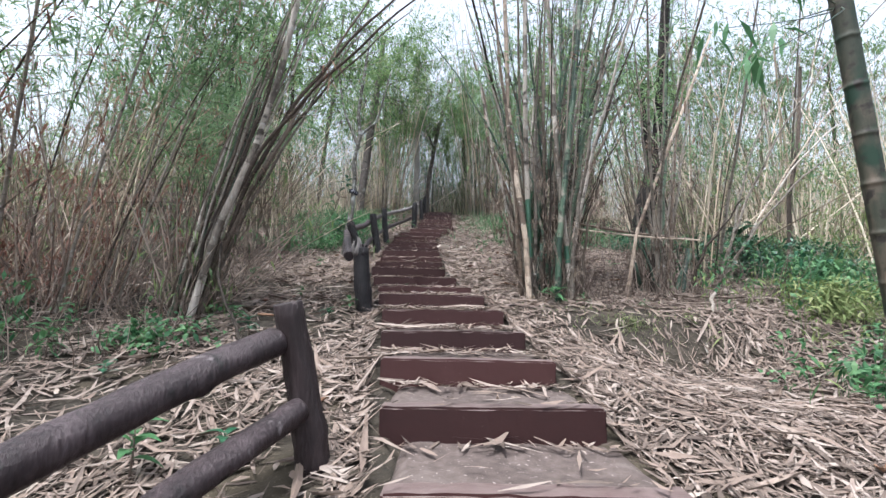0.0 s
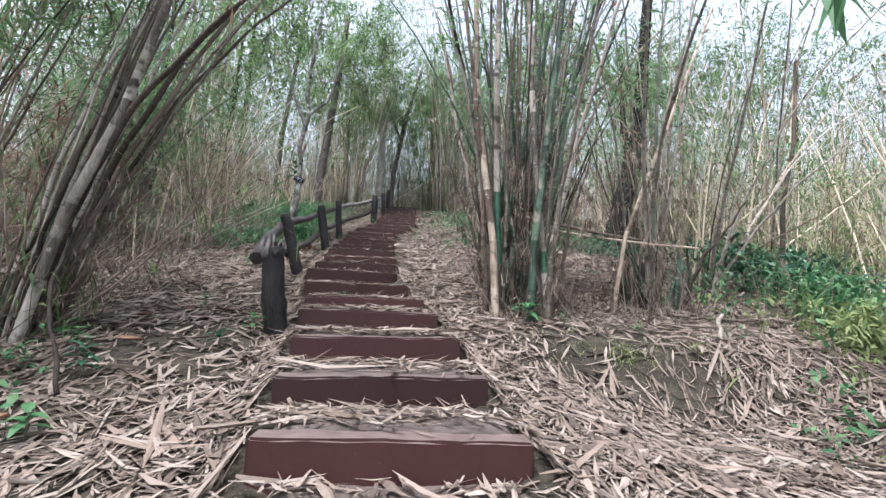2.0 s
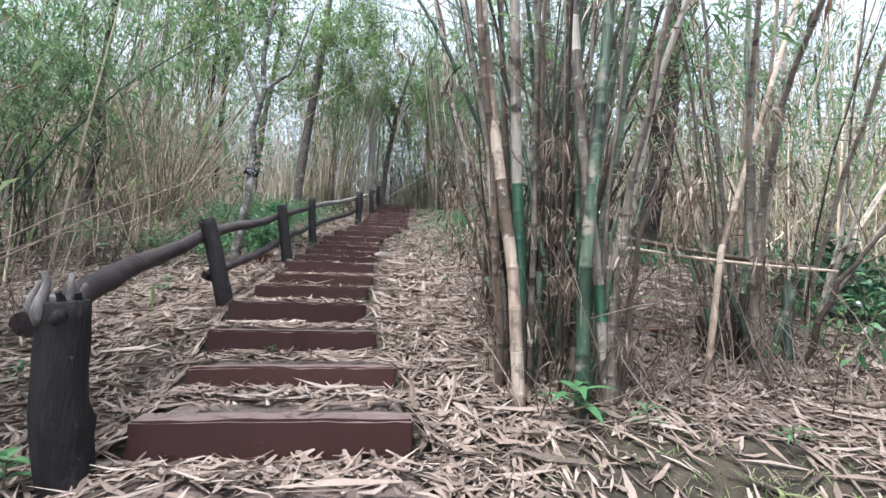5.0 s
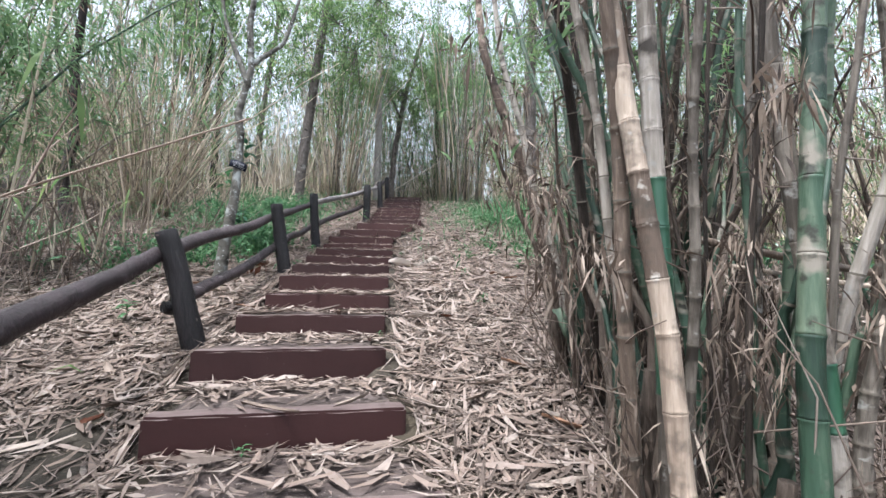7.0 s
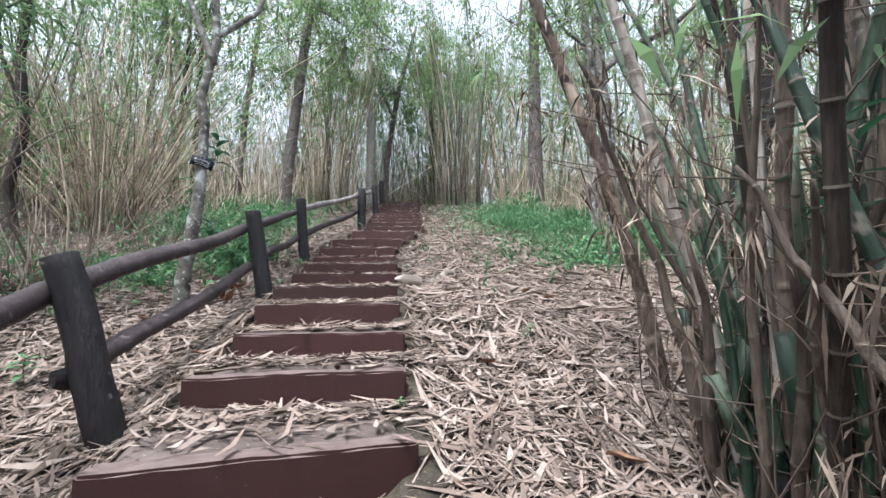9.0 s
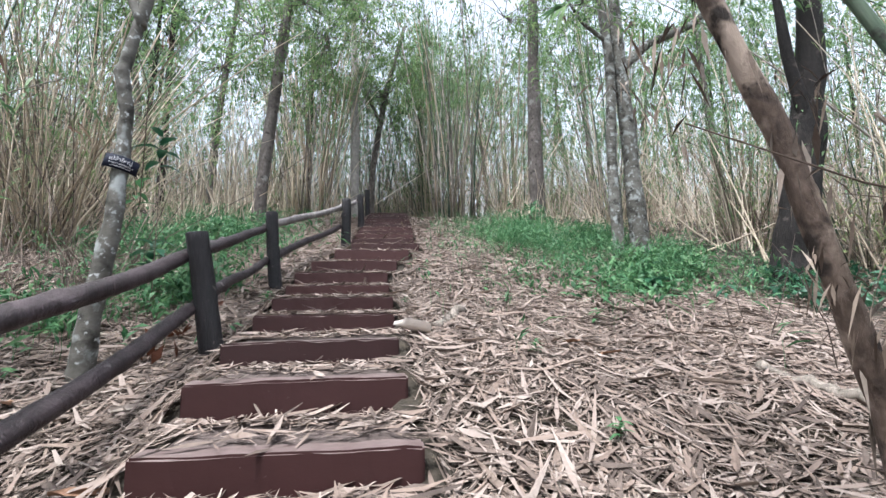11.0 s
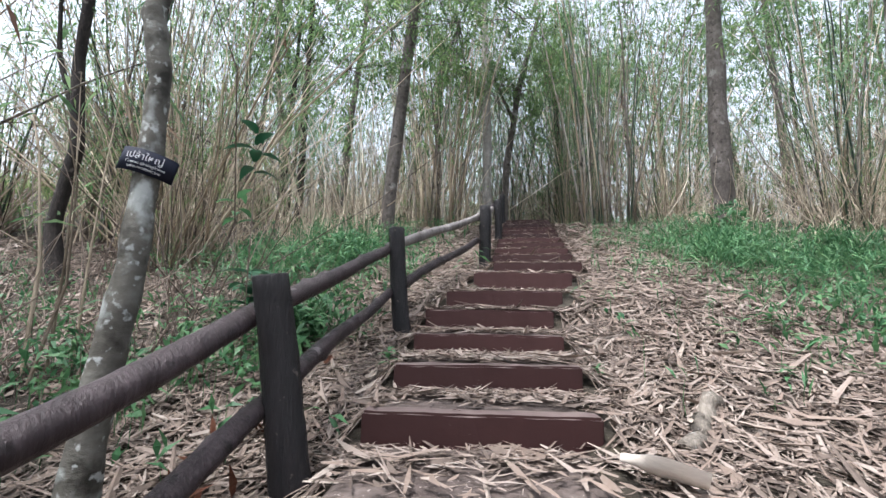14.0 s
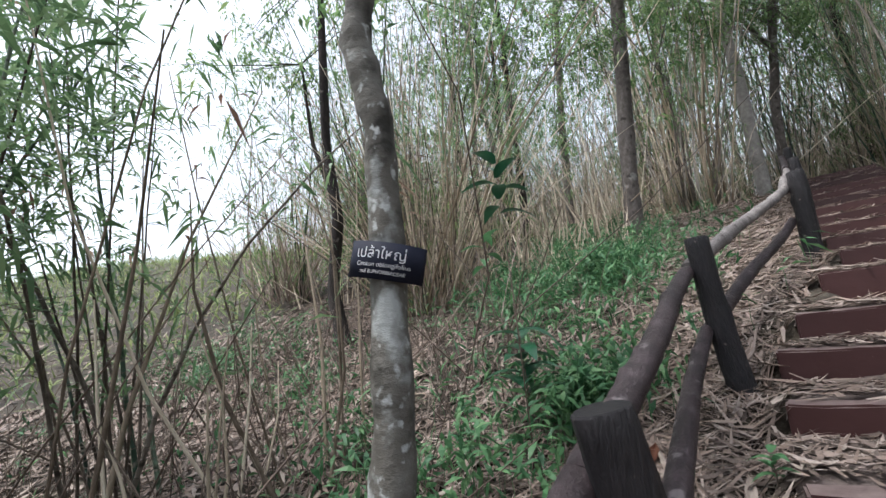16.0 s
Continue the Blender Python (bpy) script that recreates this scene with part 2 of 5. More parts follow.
def tube(points, radii, sides=8):
    """Rings of corners along a line, closed at both ends: places and four-cornered faces."""
    p = np.asarray(points, float)
    r = np.asarray(radii, float)
    d = np.gradient(p, axis=0)
    d /= np.linalg.norm(d, axis=1)[:, None] + 1e-9
    ref = np.array([1.0, 0, 0]) if abs(d[0][0]) < 0.8 else np.array([0, 1.0, 0])
    u = np.cross(d, ref)
    u /= np.linalg.norm(u, axis=1)[:, None] + 1e-9
    w = np.cross(d, u)
    a = np.linspace(0, 2 * np.pi, sides, endpoint=False)
    rr = r if r.ndim == 2 else np.repeat(r[:, None], sides, 1)
    v = p[:, None, :] + rr[..., None] * (np.cos(a)[None, :, None] * u[:, None, :] + np.sin(a)[None, :, None] * w[:, None, :])
    n = len(p)
    i = np.arange(n - 1)[:, None] * sides
    j = np.arange(sides)[None, :]
    k = (j + 1) % sides
    f = np.stack([i + j, i + k, i + sides + k, i + sides + j], -1).reshape(-1, 4)
    v = v.reshape(-1, 3)
    # end caps: a centre point each, as thin four-cornered fans
    caps = []
    v = np.vstack([v, p[0], p[-1]])
    for c, base, turn in ((n * sides, 0, 1), (n * sides + 1, (n - 1) * sides, -1)):
        for q in range(0, sides, 2):
            ring = [base + q, base + (q + 1) % sides, base + (q + 2) % sides]
            caps.append([c, *(ring[::-1] if turn == 1 else ring)])
    return v, np.vstack([f, np.array(caps)])


def merged(pieces):
    vs, fs, o = [], [], 0
    for v, f in pieces:
        vs.append(v)
        fs.append(f + o)
        o += len(v)
    return np.vstack(vs), np.vstack(fs)


def rods(p0, p1, r0, r1, bow=0.0, sides=4, rings=4, seed=0):
    """Many thin stems at once from p0 to p1, each with its own bow."""
    g = np.random.default_rng(seed)
    p0, p1 = np.asarray(p0, float), np.asarray(p1, float)
    n = len(p0)
    r0, r1 = np.broadcast_to(r0, n), np.broadcast_to(r1, n)
    s = np.linspace(0, 1, rings)
    side = g.normal(size=(n, 3))
    side[:, 2] *= 0.2
    ln = np.linalg.norm(p1 - p0, axis=1)
    c = p0[:, None] + (p1 - p0)[:, None] * s[None, :, None] + (side * (bow * ln)[:, None])[:, None] * (4 * s * (1 - s))[None, :, None]
    rad = r0[:, None] + (r1 - r0)[:, None] * s[None]
    d = (p1 - p0) / (ln[:, None] + 1e-9)
    ref = np.where(np.abs(d[:, :1]) < 0.7, np.array([[1.0, 0, 0]]), np.array([[0, 1.0, 0]]))
    u = np.cross(d, ref)
    u /= np.linalg.norm(u, axis=1)[:, None]
    w = np.cross(d, u)
    a = np.linspace(0, 2 * np.pi, sides, endpoint=False)
    ring = np.cos(a)[None, :, None] * u[:, None] + np.sin(a)[None, :, None] * w[:, None]
    v = c[:, :, None, :] + rad[:, :, None, None] * ring[:, None]
    b = np.arange(n)[:, None, None] * (rings * sides) + np.arange(rings - 1)[None, :, None] * sides
    j = np.arange(sides)[None, None]
    k = (j + 1) % sides
    f = np.stack([b + j, b + k, b + sides + k, b + sides + j], -1).reshape(-1, 4)
    return v.reshape(-1, 3), f


def arching(p0, way, length, sag, r0, r1, sides=4, rings=6, seed=0):
    """Many thin stems that rise along way and arch over outwards; also gives their middle lines."""
    g = np.random.default_rng(seed)
    n = len(p0)
    s = np.linspace(0, 1, rings)[None, :, None]
    out = way * np.array([1.0, 1.0, 0])
    out = out / (np.linalg.norm(out, axis=1)[:, None] + 1e-6)
    ln, sg = length[:, None, None], sag[:, None, None]
    c = p0[:, None] + way[:, None] * ln * s + ln * sg * s ** 2 * (0.55 * out[:, None] - np.array([0, 0, 0.34]) * s)
    c = c + g.normal(size=(n, 1, 3)) * 0.022 * ln * np.sin(s * 6.0 + g.uniform(0, 6, (n, 1, 1)))
    u = np.cross(way, np.array([0.31, 0.95, 0.0]))
    u /= np.linalg.norm(u, axis=1)[:, None] + 1e-9
    w = np.cross(way, u)
    a = np.linspace(0, 2 * np.pi, sides, endpoint=False)
    ring = np.cos(a)[None, :, None] * u[:, None] + np.sin(a)[None, :, None] * w[:, None]
    rad = np.broadcast_to(r0, n)[:, None] * (1 - s[0, :, 0])[None] + r1 * s[0, :, 0][None]
    v = c[:, :, None] + rad[:, :, None, None] * ring[:, None]
    b = np.arange(n)[:, None, None] * (rings * sides) + np.arange(rings - 1)[None, :, None] * sides
    j = np.arange(sides)[None, None]
    k = (j + 1) % sides
    return v.reshape(-1, 3), np.stack([b + j, b + k, b + sides + k, b + sides + j], -1).reshape(-1, 4), c


def blades(place, way, length, width, droop=0.25, seed=0):
    """Many pointed leaves at once: a folded, drooping diamond each, in two faces."""
    g = np.random.default_rng(seed)
    place, way = np.asarray(place, float), np.asarray(way, float)
    n = len(place)
    way = way / (np.linalg.norm(way, axis=1)[:, None] + 1e-9)
    length, width = np.broadcast_to(length, n)[:, None], np.broadcast_to(width, n)[:, None]
    side = np.cross(way, g.normal(size=(n, 3)) * 0.45 + np.array([0, 0, 1.0]))
    side /= np.linalg.norm(side, axis=1)[:, None] + 1e-9
    up = np.cross(side, way)
    down = np.array([0, 0, -1.0]) * droop
    mid = place + way * length * 0.42 + down * length * 0.15
    tip = place + way * length + down * length
    a, b = mid + side * width * 0.5 + up * width * 0.12, mid - side * width * 0.5 + up * width * 0.12
    v = np.stack([place, a, tip, b], 1).reshape(-1, 3)
    q = np.arange(n)[:, None] * 4
    f = np.concatenate([q + np.array([[0, 1, 3]]), q + np.array([[1, 2, 3]])])
    return v, f


# ---- the lie of the land ----
# steps of the stairway: middle x, y, height of the top edge, turn in degrees
STEPS = [(0.72, -1.0, -0.27, 0), (0.74, -0.28, -0.07, 1), (0.72, 0.45, 0.12, 0), (0.66, 1.18, 0.30, 1), (0.58, 1.9, 0.48, 1),
         (0.46, 2.63, 0.67, 1), (0.35, 3.36, 0.86, 1.7), (0.25, 4.04, 1.03, 5.5), (0.147, 4.77, 1.217, 7.8), (-0.008, 5.51, 1.40, 5.9),
         (-0.136, 6.28, 1.535, 7.3), (-0.33, 6.99, 1.715, 10.1), (-0.505, 7.81, 1.935, 13.5), (-0.594, 8.66, 2.125, 4.0), (-0.62, 9.416, 2.307, 0.5),
         (-0.68, 10.06, 2.522, 3.4), (-0.73, 10.775, 2.70, 6.6), (-0.77, 11.63, 2.876, 7.5), (-0.79, 12.31, 3.057, 8.0), (-0.855, 13.1, 3.226, 2),
         (-0.89, 13.755, 3.44, 3.6), (-0.76, 14.26, 3.658, 4), (-0.555, 15.24, 3.95, 2.3), (-0.34, 15.95, 4.16, 1)]
STEPS += [(-0.40 - 0.003 * i, 16.62 + 0.665 * i, 4.36 + 0.2 * i, 0.5) for i in range(10)]
SX, SY, SZ, SA = (np.array(c, float) for c in zip(*STEPS))
STEP_WIDTH = 1.29


def ripple(x, y):
    return (0.030 * np.sin(1.7 * x + 0.6 * y + 1.0) * np.sin(1.3 * y - 0.4 * x) + 0.016 * np.sin(4.1 * x - 2.3 * y) * np.sin(3.7 * y + 1.1 * x + 2.0)
            + 0.006 * np.sin(13.0 * x + 7 * y) * np.sin(11.0 * y - 5 * x))


def hillside(x, y):
    """The litter slope beside the stairs."""
    z = np.interp(y, SY, SZ) - 0.165
    z = z + np.where(y > SY[-1], np.clip(y - SY[-1], 0, 50) * 0.10, 0) + np.where(y < SY[0], np.clip(y - SY[0], -30, 0) * 0.22, 0)
    z = z - 0.42 * np.exp(-((x - 2.9) / 1.35) ** 2) * np.exp(-np.where(y > 4.75, (y - 4.75) / 0.48, (y - 4.75) / 1.4) ** 2)
    z = z + np.clip(-x - 7.0, 0, 55) * 0.15 - np.clip(x - 6.0, 0, 40) * 0.03 - 0.05 * np.exp(-((x + 2.2) / 1.0) ** 2)
    far = np.clip((np.hypot(x, y - 10) - 60) / 60, 0, 1)
    return z * (1 - 0.25 * far) + ripple(x, y) * (1 - far)


def ground_z(x, y):
    x, y = np.asarray(x, float), np.asarray(y, float)
    side = hillside(x, y)
    cx = np.interp(y, SY, SX)
    lean = np.tan(np.radians(np.interp(y, SY, SA)))
    k = np.searchsorted(SY, y - lean * (x - cx), side="right") - 1
    inside = (k >= 0) & (k < len(SY) - 1)
    k = np.clip(k, 0, len(SY) - 1)
    tread = SZ[k] - 0.022 + 0.3 * ripple(x, y) + 0.02 * np.clip((y - SY[k]) / 0.7, 0, 1)
    w = np.clip((np.abs(x - cx) - 0.64) / 0.14, 0, 1)
    return np.where(inside, tread * (1 - w) + side * w, side)


def spaced(edges):
    return np.unique(np.concatenate([np.arange(a, b, s) for a, b, s in edges]))


gx = spaced([(-400, -80, 32), (-80, -16, 4), (-16, -3.2, 0.4), (-3.2, 4.4, 0.065), (4.4, 14, 0.4), (14, 80, 4), (80, 401, 32)])
gy = spaced([(-400, -60, 34), (-60, -6, 3), (-6, -0.4, 0.3), (-0.4, 17, 0.055), (17, 24, 0.14), (24, 40, 0.8), (40, 100, 4), (100, 401, 30)])
X, Y = np.meshgrid(gx, gy)
side_z = hillside(X, Y)
under = np.interp(Y, SY, SZ) - 0.27
hidden = np.clip((np.abs(X - np.interp(Y, SY, SX)) - 0.46) / 0.14, 0, 1)
hidden = np.where((Y < SY[0]) | (Y > SY[-1] + 0.1), 1.0, hidden)
V = np.stack([X, Y, np.minimum(side_z, side_z * hidden + under * (1 - hidden))], -1).reshape(-1, 3)
nx, ny = len(gx), len(gy)
i0 = (np.arange(ny - 1)[:, None] * nx + np.arange(nx - 1)[None]).ravel()
ground = new("ground", mesh_of("ground", V, np.stack([i0, i0 + 1, i0 + nx + 1, i0 + nx], -1), SOIL))
tagged(ground, "sloping forest floor of brown soil under dry bamboo litter", "ground", kind="structure")


def at_ground(x, y, sink=0.0):
    return float(ground_z(x, y)) - sink


# ---- stairway ----
def step_mesh(seed):
    bm = bmesh.new()
    bmesh.ops.create_cube(bm, size=1.0, matrix=Matrix.Diagonal((STEP_WIDTH, 0.15, 0.30, 1)))
    cuts = [e for e in bm.edges if abs((e.verts[0].co - e.verts[1].co).x) > 0.5]
    bmesh.ops.subdivide_edges(bm, edges=cuts, cuts=14)
    bmesh.ops.bevel(bm, geom=[e for e in bm.edges if e.is_boundary is False and e.calc_face_angle(0) > 0.8], offset=0.012, segments=2, affect="EDGES")
    g = random.Random(seed)
    for v in bm.verts:
        n = noise.noise(v.co * 6 + Vector((seed * 3.1, 0, 0)))
        v.co.y += 0.006 * n
        v.co.z += 0.007 * noise.noise(v.co * 4 + Vector((seed * 7.7, 2, 0))) + 0.004 * g.uniform(-1, 1) * (v.co.z > 0.1)
    me = bpy.data.meshes.new("step")
    bm.to_mesh(me)
    bm.free()
    me.materials.append(STEP)
    for p in me.polygons:
        p.use_smooth = False
    return me


step_meshes = [step_mesh(i) for i in range(6)]


def soil_fill(run, turn, shift, seed):
    """The trodden earth between one board and the next, a little hollow and rough."""
    u, w = np.linspace(-0.66, 0.66, 28), np.linspace(0, 1, 14)
    uu, ww = np.meshgrid(u, w)
    y0 = 0.10
    y1 = run + np.tan(turn) * (uu - shift) + 0.10
    yy = y0 + (y1 - y0) * ww
    edge = np.clip((np.abs(uu) - 0.56) / 0.10, 0, 1)
    zz = -0.016 - 0.012 * np.sin(np.pi * ww) + 0.02 * ww + 0.006 * np.sin(uu * 11 + seed) * np.sin(yy * 13 + seed * 2) + 0.004 * np.sin(uu * 31 + yy * 17 + seed) - 0.09 * edge ** 2
    v = np.stack([uu, yy, zz], -1).reshape(-1, 3)
    j = (np.arange(13)[:, None] * 28 + np.arange(27)[None]).ravel()
    return mesh_of("soil_fill", v, np.stack([j, j + 1, j + 29, j + 28], -1), TREAD)


for i, (x, y, z, a) in enumerate(STEPS):
    ob = thing("timber_step", pose(x, y, z, 0, 0.4 * math.sin(i * 2.3), a), "dark red-brown timber step dusted with soil and dry litter", "step", "steps of the trail stairway")
    put("board", step_meshes[i % 6], ob, "", pose(0, 0.075, -0.15))
    if i + 1 < len(STEPS):
        nx_, ny_, nz_, na_ = STEPS[i + 1]
        put("soil_fill", soil_fill(ny_ - y, radians(na_ - a), nx_ - x, i), ob, "trodden bare soil behind the board")

# ---- log fence ----
def log(name, a, b, r0, r1, mat, parent, seed, crook=0.0, label="", knots=True):
    """A rough round log from a to b with knots and a worn end."""
    g = np.random.default_rng(seed)
    a, b = np.array(a, float), np.array(b, float)
    ln = np.linalg.norm(b - a)
    n = max(8, int(ln / 0.06))
    s = np.append(np.linspace(0, 1 - 0.006 / ln, n - 1), 1.0)
    side = np.cross(b - a, [0.3, 0.2, 1.0] if abs((b - a)[2]) < 0.8 * ln else [1, 0, 0])
    side /= np.linalg.norm(side)
    up = np.cross(side, (b - a) / ln)
    p = a + (b - a) * s[:, None]
    p += side * (0.012 * np.sin(s * 7 + seed))[:, None] + up * (0.010 * np.sin(s * 5 + seed * 2) + crook * np.sin(s * 2 * np.pi) * 1.0)[:, None]
    sides = 12
    base = r0 + (r1 - r0) * s
    th = np.linspace(0, 2 * np.pi, sides, endpoint=False)
    rr = base[:, None] * (1 + 0.05 * np.sin(th * 2 + seed)[None] + 0.035 * np.sin(th[None] * 3 + s[:, None] * 9 + seed) + 0.02 * g.normal(size=(n, sides)))
    if knots:
        for _ in range(max(2, int(ln * 2))):
            ks, kt = g.uniform(0.1, 0.9), g.uniform(0, 6.28)
            rr += 0.022 * np.exp(-((s[:, None] - ks) * ln / 0.05) ** 2 - (np.angle(np.exp(1j * (th[None] - kt))) / 0.4) ** 2)
    rr[0] *= 0.86
    rr[-1] *= 0.93
    v, f = tube(p, rr, sides)
    v = v - a
    me = mesh_of(name, v, f, mat, True)
    for cut in me.polygons[-sides:]:
        cut.use_smooth = False
    return put(name, me, parent, label, Matrix.Translation(a))


def post_ends(x, y, tx, ty, tz):
    return (x, y, at_ground(x, y, 0.25)), (tx, ty, tz)


low_fence = thing("log_fence", Matrix.Identity(4), "broken weathered log fence beside the lowest steps", "fence")
a, b = post_ends(-0.43, 2.36, -0.62, 2.30, 1.245)
log("post", a, b, 0.088, 0.072, LOG_DARK, low_fence, 3, label="reddish-brown split log post")
log("rail", (-1.66, 0.58, 0.40), (-0.66, 2.28, 1.04), 0.092, 0.078, LOG, low_fence, 5)
log("rail", (-1.35, 0.55, 0.06), (-0.53, 2.26, 0.73), 0.078, 0.068, LOG, low_fence, 6)
a, b = post_ends(-1.66, 0.45, -1.70, 0.42, 0.75)
log("post", a, b, 0.088, 0.075, LOG, low_fence, 4)

fence = thing("log_fence", Matrix.Identity(4), "dark weathered log fence with two rails along the stairs", "fence")
POSTS = [(-0.76, 5.34, -0.865, 5.26, 1.93, 0.104), (-1.34, 8.33, -1.675, 8.24, 2.80, 0.088), (-1.59, 11.21, -1.76, 11.17, 3.59, 0.090),
         (-1.73, 13.62, -1.87, 13.72, 4.29, 0.085), (-1.16, 16.62, -1.17, 16.62, 5.19, 0.095), (-1.08, 19.3, -1.10, 19.3, 5.95, 0.085), (-1.1, 22.2, -1.12, 22.2, 6.85, 0.085)]
for i, (x, y, tx, ty, tz, r) in enumerate(POSTS):
    a, b = post_ends(x, y, tx, ty, tz)
    log("post", a, b, r * 1.04, r * 0.93, CHAR, fence, 20 + i, label="charred black log post" if i else "charred log post with a splintered top")


def between(i, f0, f1, r, seed, crook=0.0, mat=None):
    """A rail from post i to the next, at these shares of their heights above ground."""
    ends = []
    for (x, y, tx, ty, tz, q), f in ((POSTS[i], f0), (POSTS[i + 1], f1)):
        g = at_ground(x, y)
        ends.append((x + (tx - x) * f - q * 1.45, y + (ty - y) * f, g + (tz - g) * f))
    log("rail", ends[0], ends[1], r, r * 0.88, mat or LOG, fence, seed, crook)


for k in range(7):
    q = k * 0.9
    sx, sy = -0.865 + 0.065 * math.cos(q), 5.26 + 0.065 * math.sin(q)
    log("splinter", (sx, sy, 1.84), (sx + 0.02 * math.cos(q), sy + 0.02 * math.sin(q), 1.97 + 0.04 * (k % 3)), 0.030, 0.010, LOG_PALE if k % 3 else CHAR, fence, 60 + k, label="pale split splinter", knots=False)
between(0, 0.88, 0.80, 0.066, 40, 0.012)
between(1, 0.78, 0.80, 0.064, 41, 0.01)
between(1, 0.36, 0.36, 0.060, 42, 0.01)
between(2, 0.80, 0.78, 0.062, 43, 0.01)
between(2, 0.37, 0.40, 0.056, 44, 0.05)
between(3, 0.80, 0.82, 0.058, 45, 0.015, LOG_PALE)
between(3, 0.38, 0.42, 0.055, 46, 0.02)
between(4, 0.80, 0.80, 0.058, 47, 0.01, LOG_PALE)
between(5, 0.80, 0.80, 0.058, 48, 0.01)
log("rail", (-1.62, 8.20, 2.20), (-1.53, 8.42, 2.24), 0.05, 0.05, CHAR, fence, 49, label="charred stub of a broken lower rail")

# ---- bamboo ----
def culm_mesh(length, radius, bend, mat, seed, gap=0.28, sides=7):
    """One jointed bamboo stem, tapering and bowing to +x, with swollen nodes."""
    g = np.random.default_rng(seed)
    zs, rs = [0.0], [radius * 1.08]
    z = gap * g.uniform(0.4, 0.9)
    while z < length - 0.05:
        t = z / length
        r = radius * (1 - 0.72 * t ** 1.3)
        if sides == 5:
            zs.append(z)
            rs.append(r * 1.03)
        elif sides > 6:
            zs += [z - 0.035, z - 0.010, z, z + 0.010, z + 0.035]
            rs += [r, r * 1.01, r * 1.11 + 0.001, r * 1.0, r]
        else:
            zs += [z - 0.010, z, z + 0.010]
            rs += [r, r * 1.07 + 0.001, r * 0.99]
        z += gap * g.uniform(0.85, 1.15) * (0.75 + 0.6 * t)
    zs.append(length)
    rs.append(radius * 0.25)
    zs = np.array(zs)
    s = zs / length
    wob = radius * 0.8 * np.sin(s * 9 + seed) + radius * 0.5 * np.sin(s * 31 + seed * 3)
    p = np.stack([bend * length * s ** 2.2 + wob, radius * 0.7 * np.sin(s * 7 + seed * 2), zs * (1 - 0.12 * bend * s)], -1)
    v, f = tube(p, rs, sides)
    me = mesh_of("culm", v, f, mat, True)
    me.materials.append(NODE)
    for p in me.polygons:
        ring = p.index // sides
        if sides > 5 and 0 < ring < len(zs) - 2 and ring % (5 if sides > 6 else 3) == (3 if sides > 6 else 2):
            p.material_index = 1
    return me


CULMS = {}
for kind, mat, radius, gap in (("thick_tan", CULM_TAN, 0.030, 0.34), ("thick_grey", CULM_GREY, 0.028, 0.32), ("thick_green", CULM_GREEN, 0.029, 0.36),
                               ("thick_dark", CULM_DARK, 0.031, 0.30), ("mid_tan", CULM_TAN, 0.022, 0.30), ("mid_grey", CULM_GREY, 0.021, 0.28), ("mid_green", CULM_GREEN, 0.022, 0.32),
                               ("thin_tan", CULM_STRAW, 0.014, 0.26), ("thin_grey", CULM_GREY, 0.014, 0.26), ("thin_dark", CULM_DARK, 0.013, 0.26)):
    CULMS[kind] = [culm_mesh(7.0, radius, bend, mat, 11 * k + len(kind), gap, 8 if kind[:5] == "thick" else 5 if kind[:4] == "thin" else 6) for k, bend in enumerate((0.02, 0.10, 0.22))]


for kind, mat, radius in (("far_tan", CULM_STRAW, 0.024), ("far_grey", CULM_GREY, 0.024), ("far_green", CULM_GREEN, 0.020), ("far_thin", CULM_STRAW, 0.014), ("far_dark", CULM_DARK, 0.011)):
    CULMS[kind] = []
    for k, bend in enumerate((0.02, 0.10, 0.22)):
        s = np.linspace(0, 1, 8)
        line = np.stack([bend * 7 * s ** 2.2 + 0.02 * np.sin(s * 17 + k), 0.02 * np.sin(s * 13 + k * 2), 7 * s * (1 - 0.12 * bend * s)], -1)
        CULMS[kind].append(mesh_of("culm", *tube(line, radius * (1 - 0.75 * s ** 1.3), 4), mat))
CULMS["snag"] = [culm_mesh(1.2 + 0.5 * k, 0.027, 0.05 * k, (CULM_DARK, CULM_GREEN, CULM_DARK)[k], 300 + k, 0.26, 8) for k in range(3)]
CULMS["stub"] = []
for k, mat in enumerate((CULM_DARK, CULM_DARK, CULM_GREEN)):
    zz = np.array([0, 0.10, 0.19, 0.2, 0.21, 0.35, 0.46, 0.47, 0.48, 0.60, 0.66 + 0.12 * k])
    CULMS["stub"].append(mesh_of("culm", *tube(np.stack([0.06 * k * zz ** 2, 0.02 * zz, zz], -1), 0.036 * np.array([1.1, 1, 1, 1.12, 1, 0.98, 0.98, 1.1, 0.97, 0.95, 0.9]), 8), mat))


def leaf_sprays(roots, ways, count, length, width, spread, seed, droop=0.45):
    """Leaves in small fans: count leaves at each root."""
    g = np.random.default_rng(seed)
    n = len(roots)
    p = np.repeat(roots, count, 0) + g.normal(size=(n * count, 3)) * spread
    w = np.repeat(ways, count, 0) + g.normal(size=(n * count, 3)) * 0.75
    return blades(p, w, length * g.uniform(0.6, 1.25, n * count), width * g.uniform(0.7, 1.2, n * count), droop, seed)


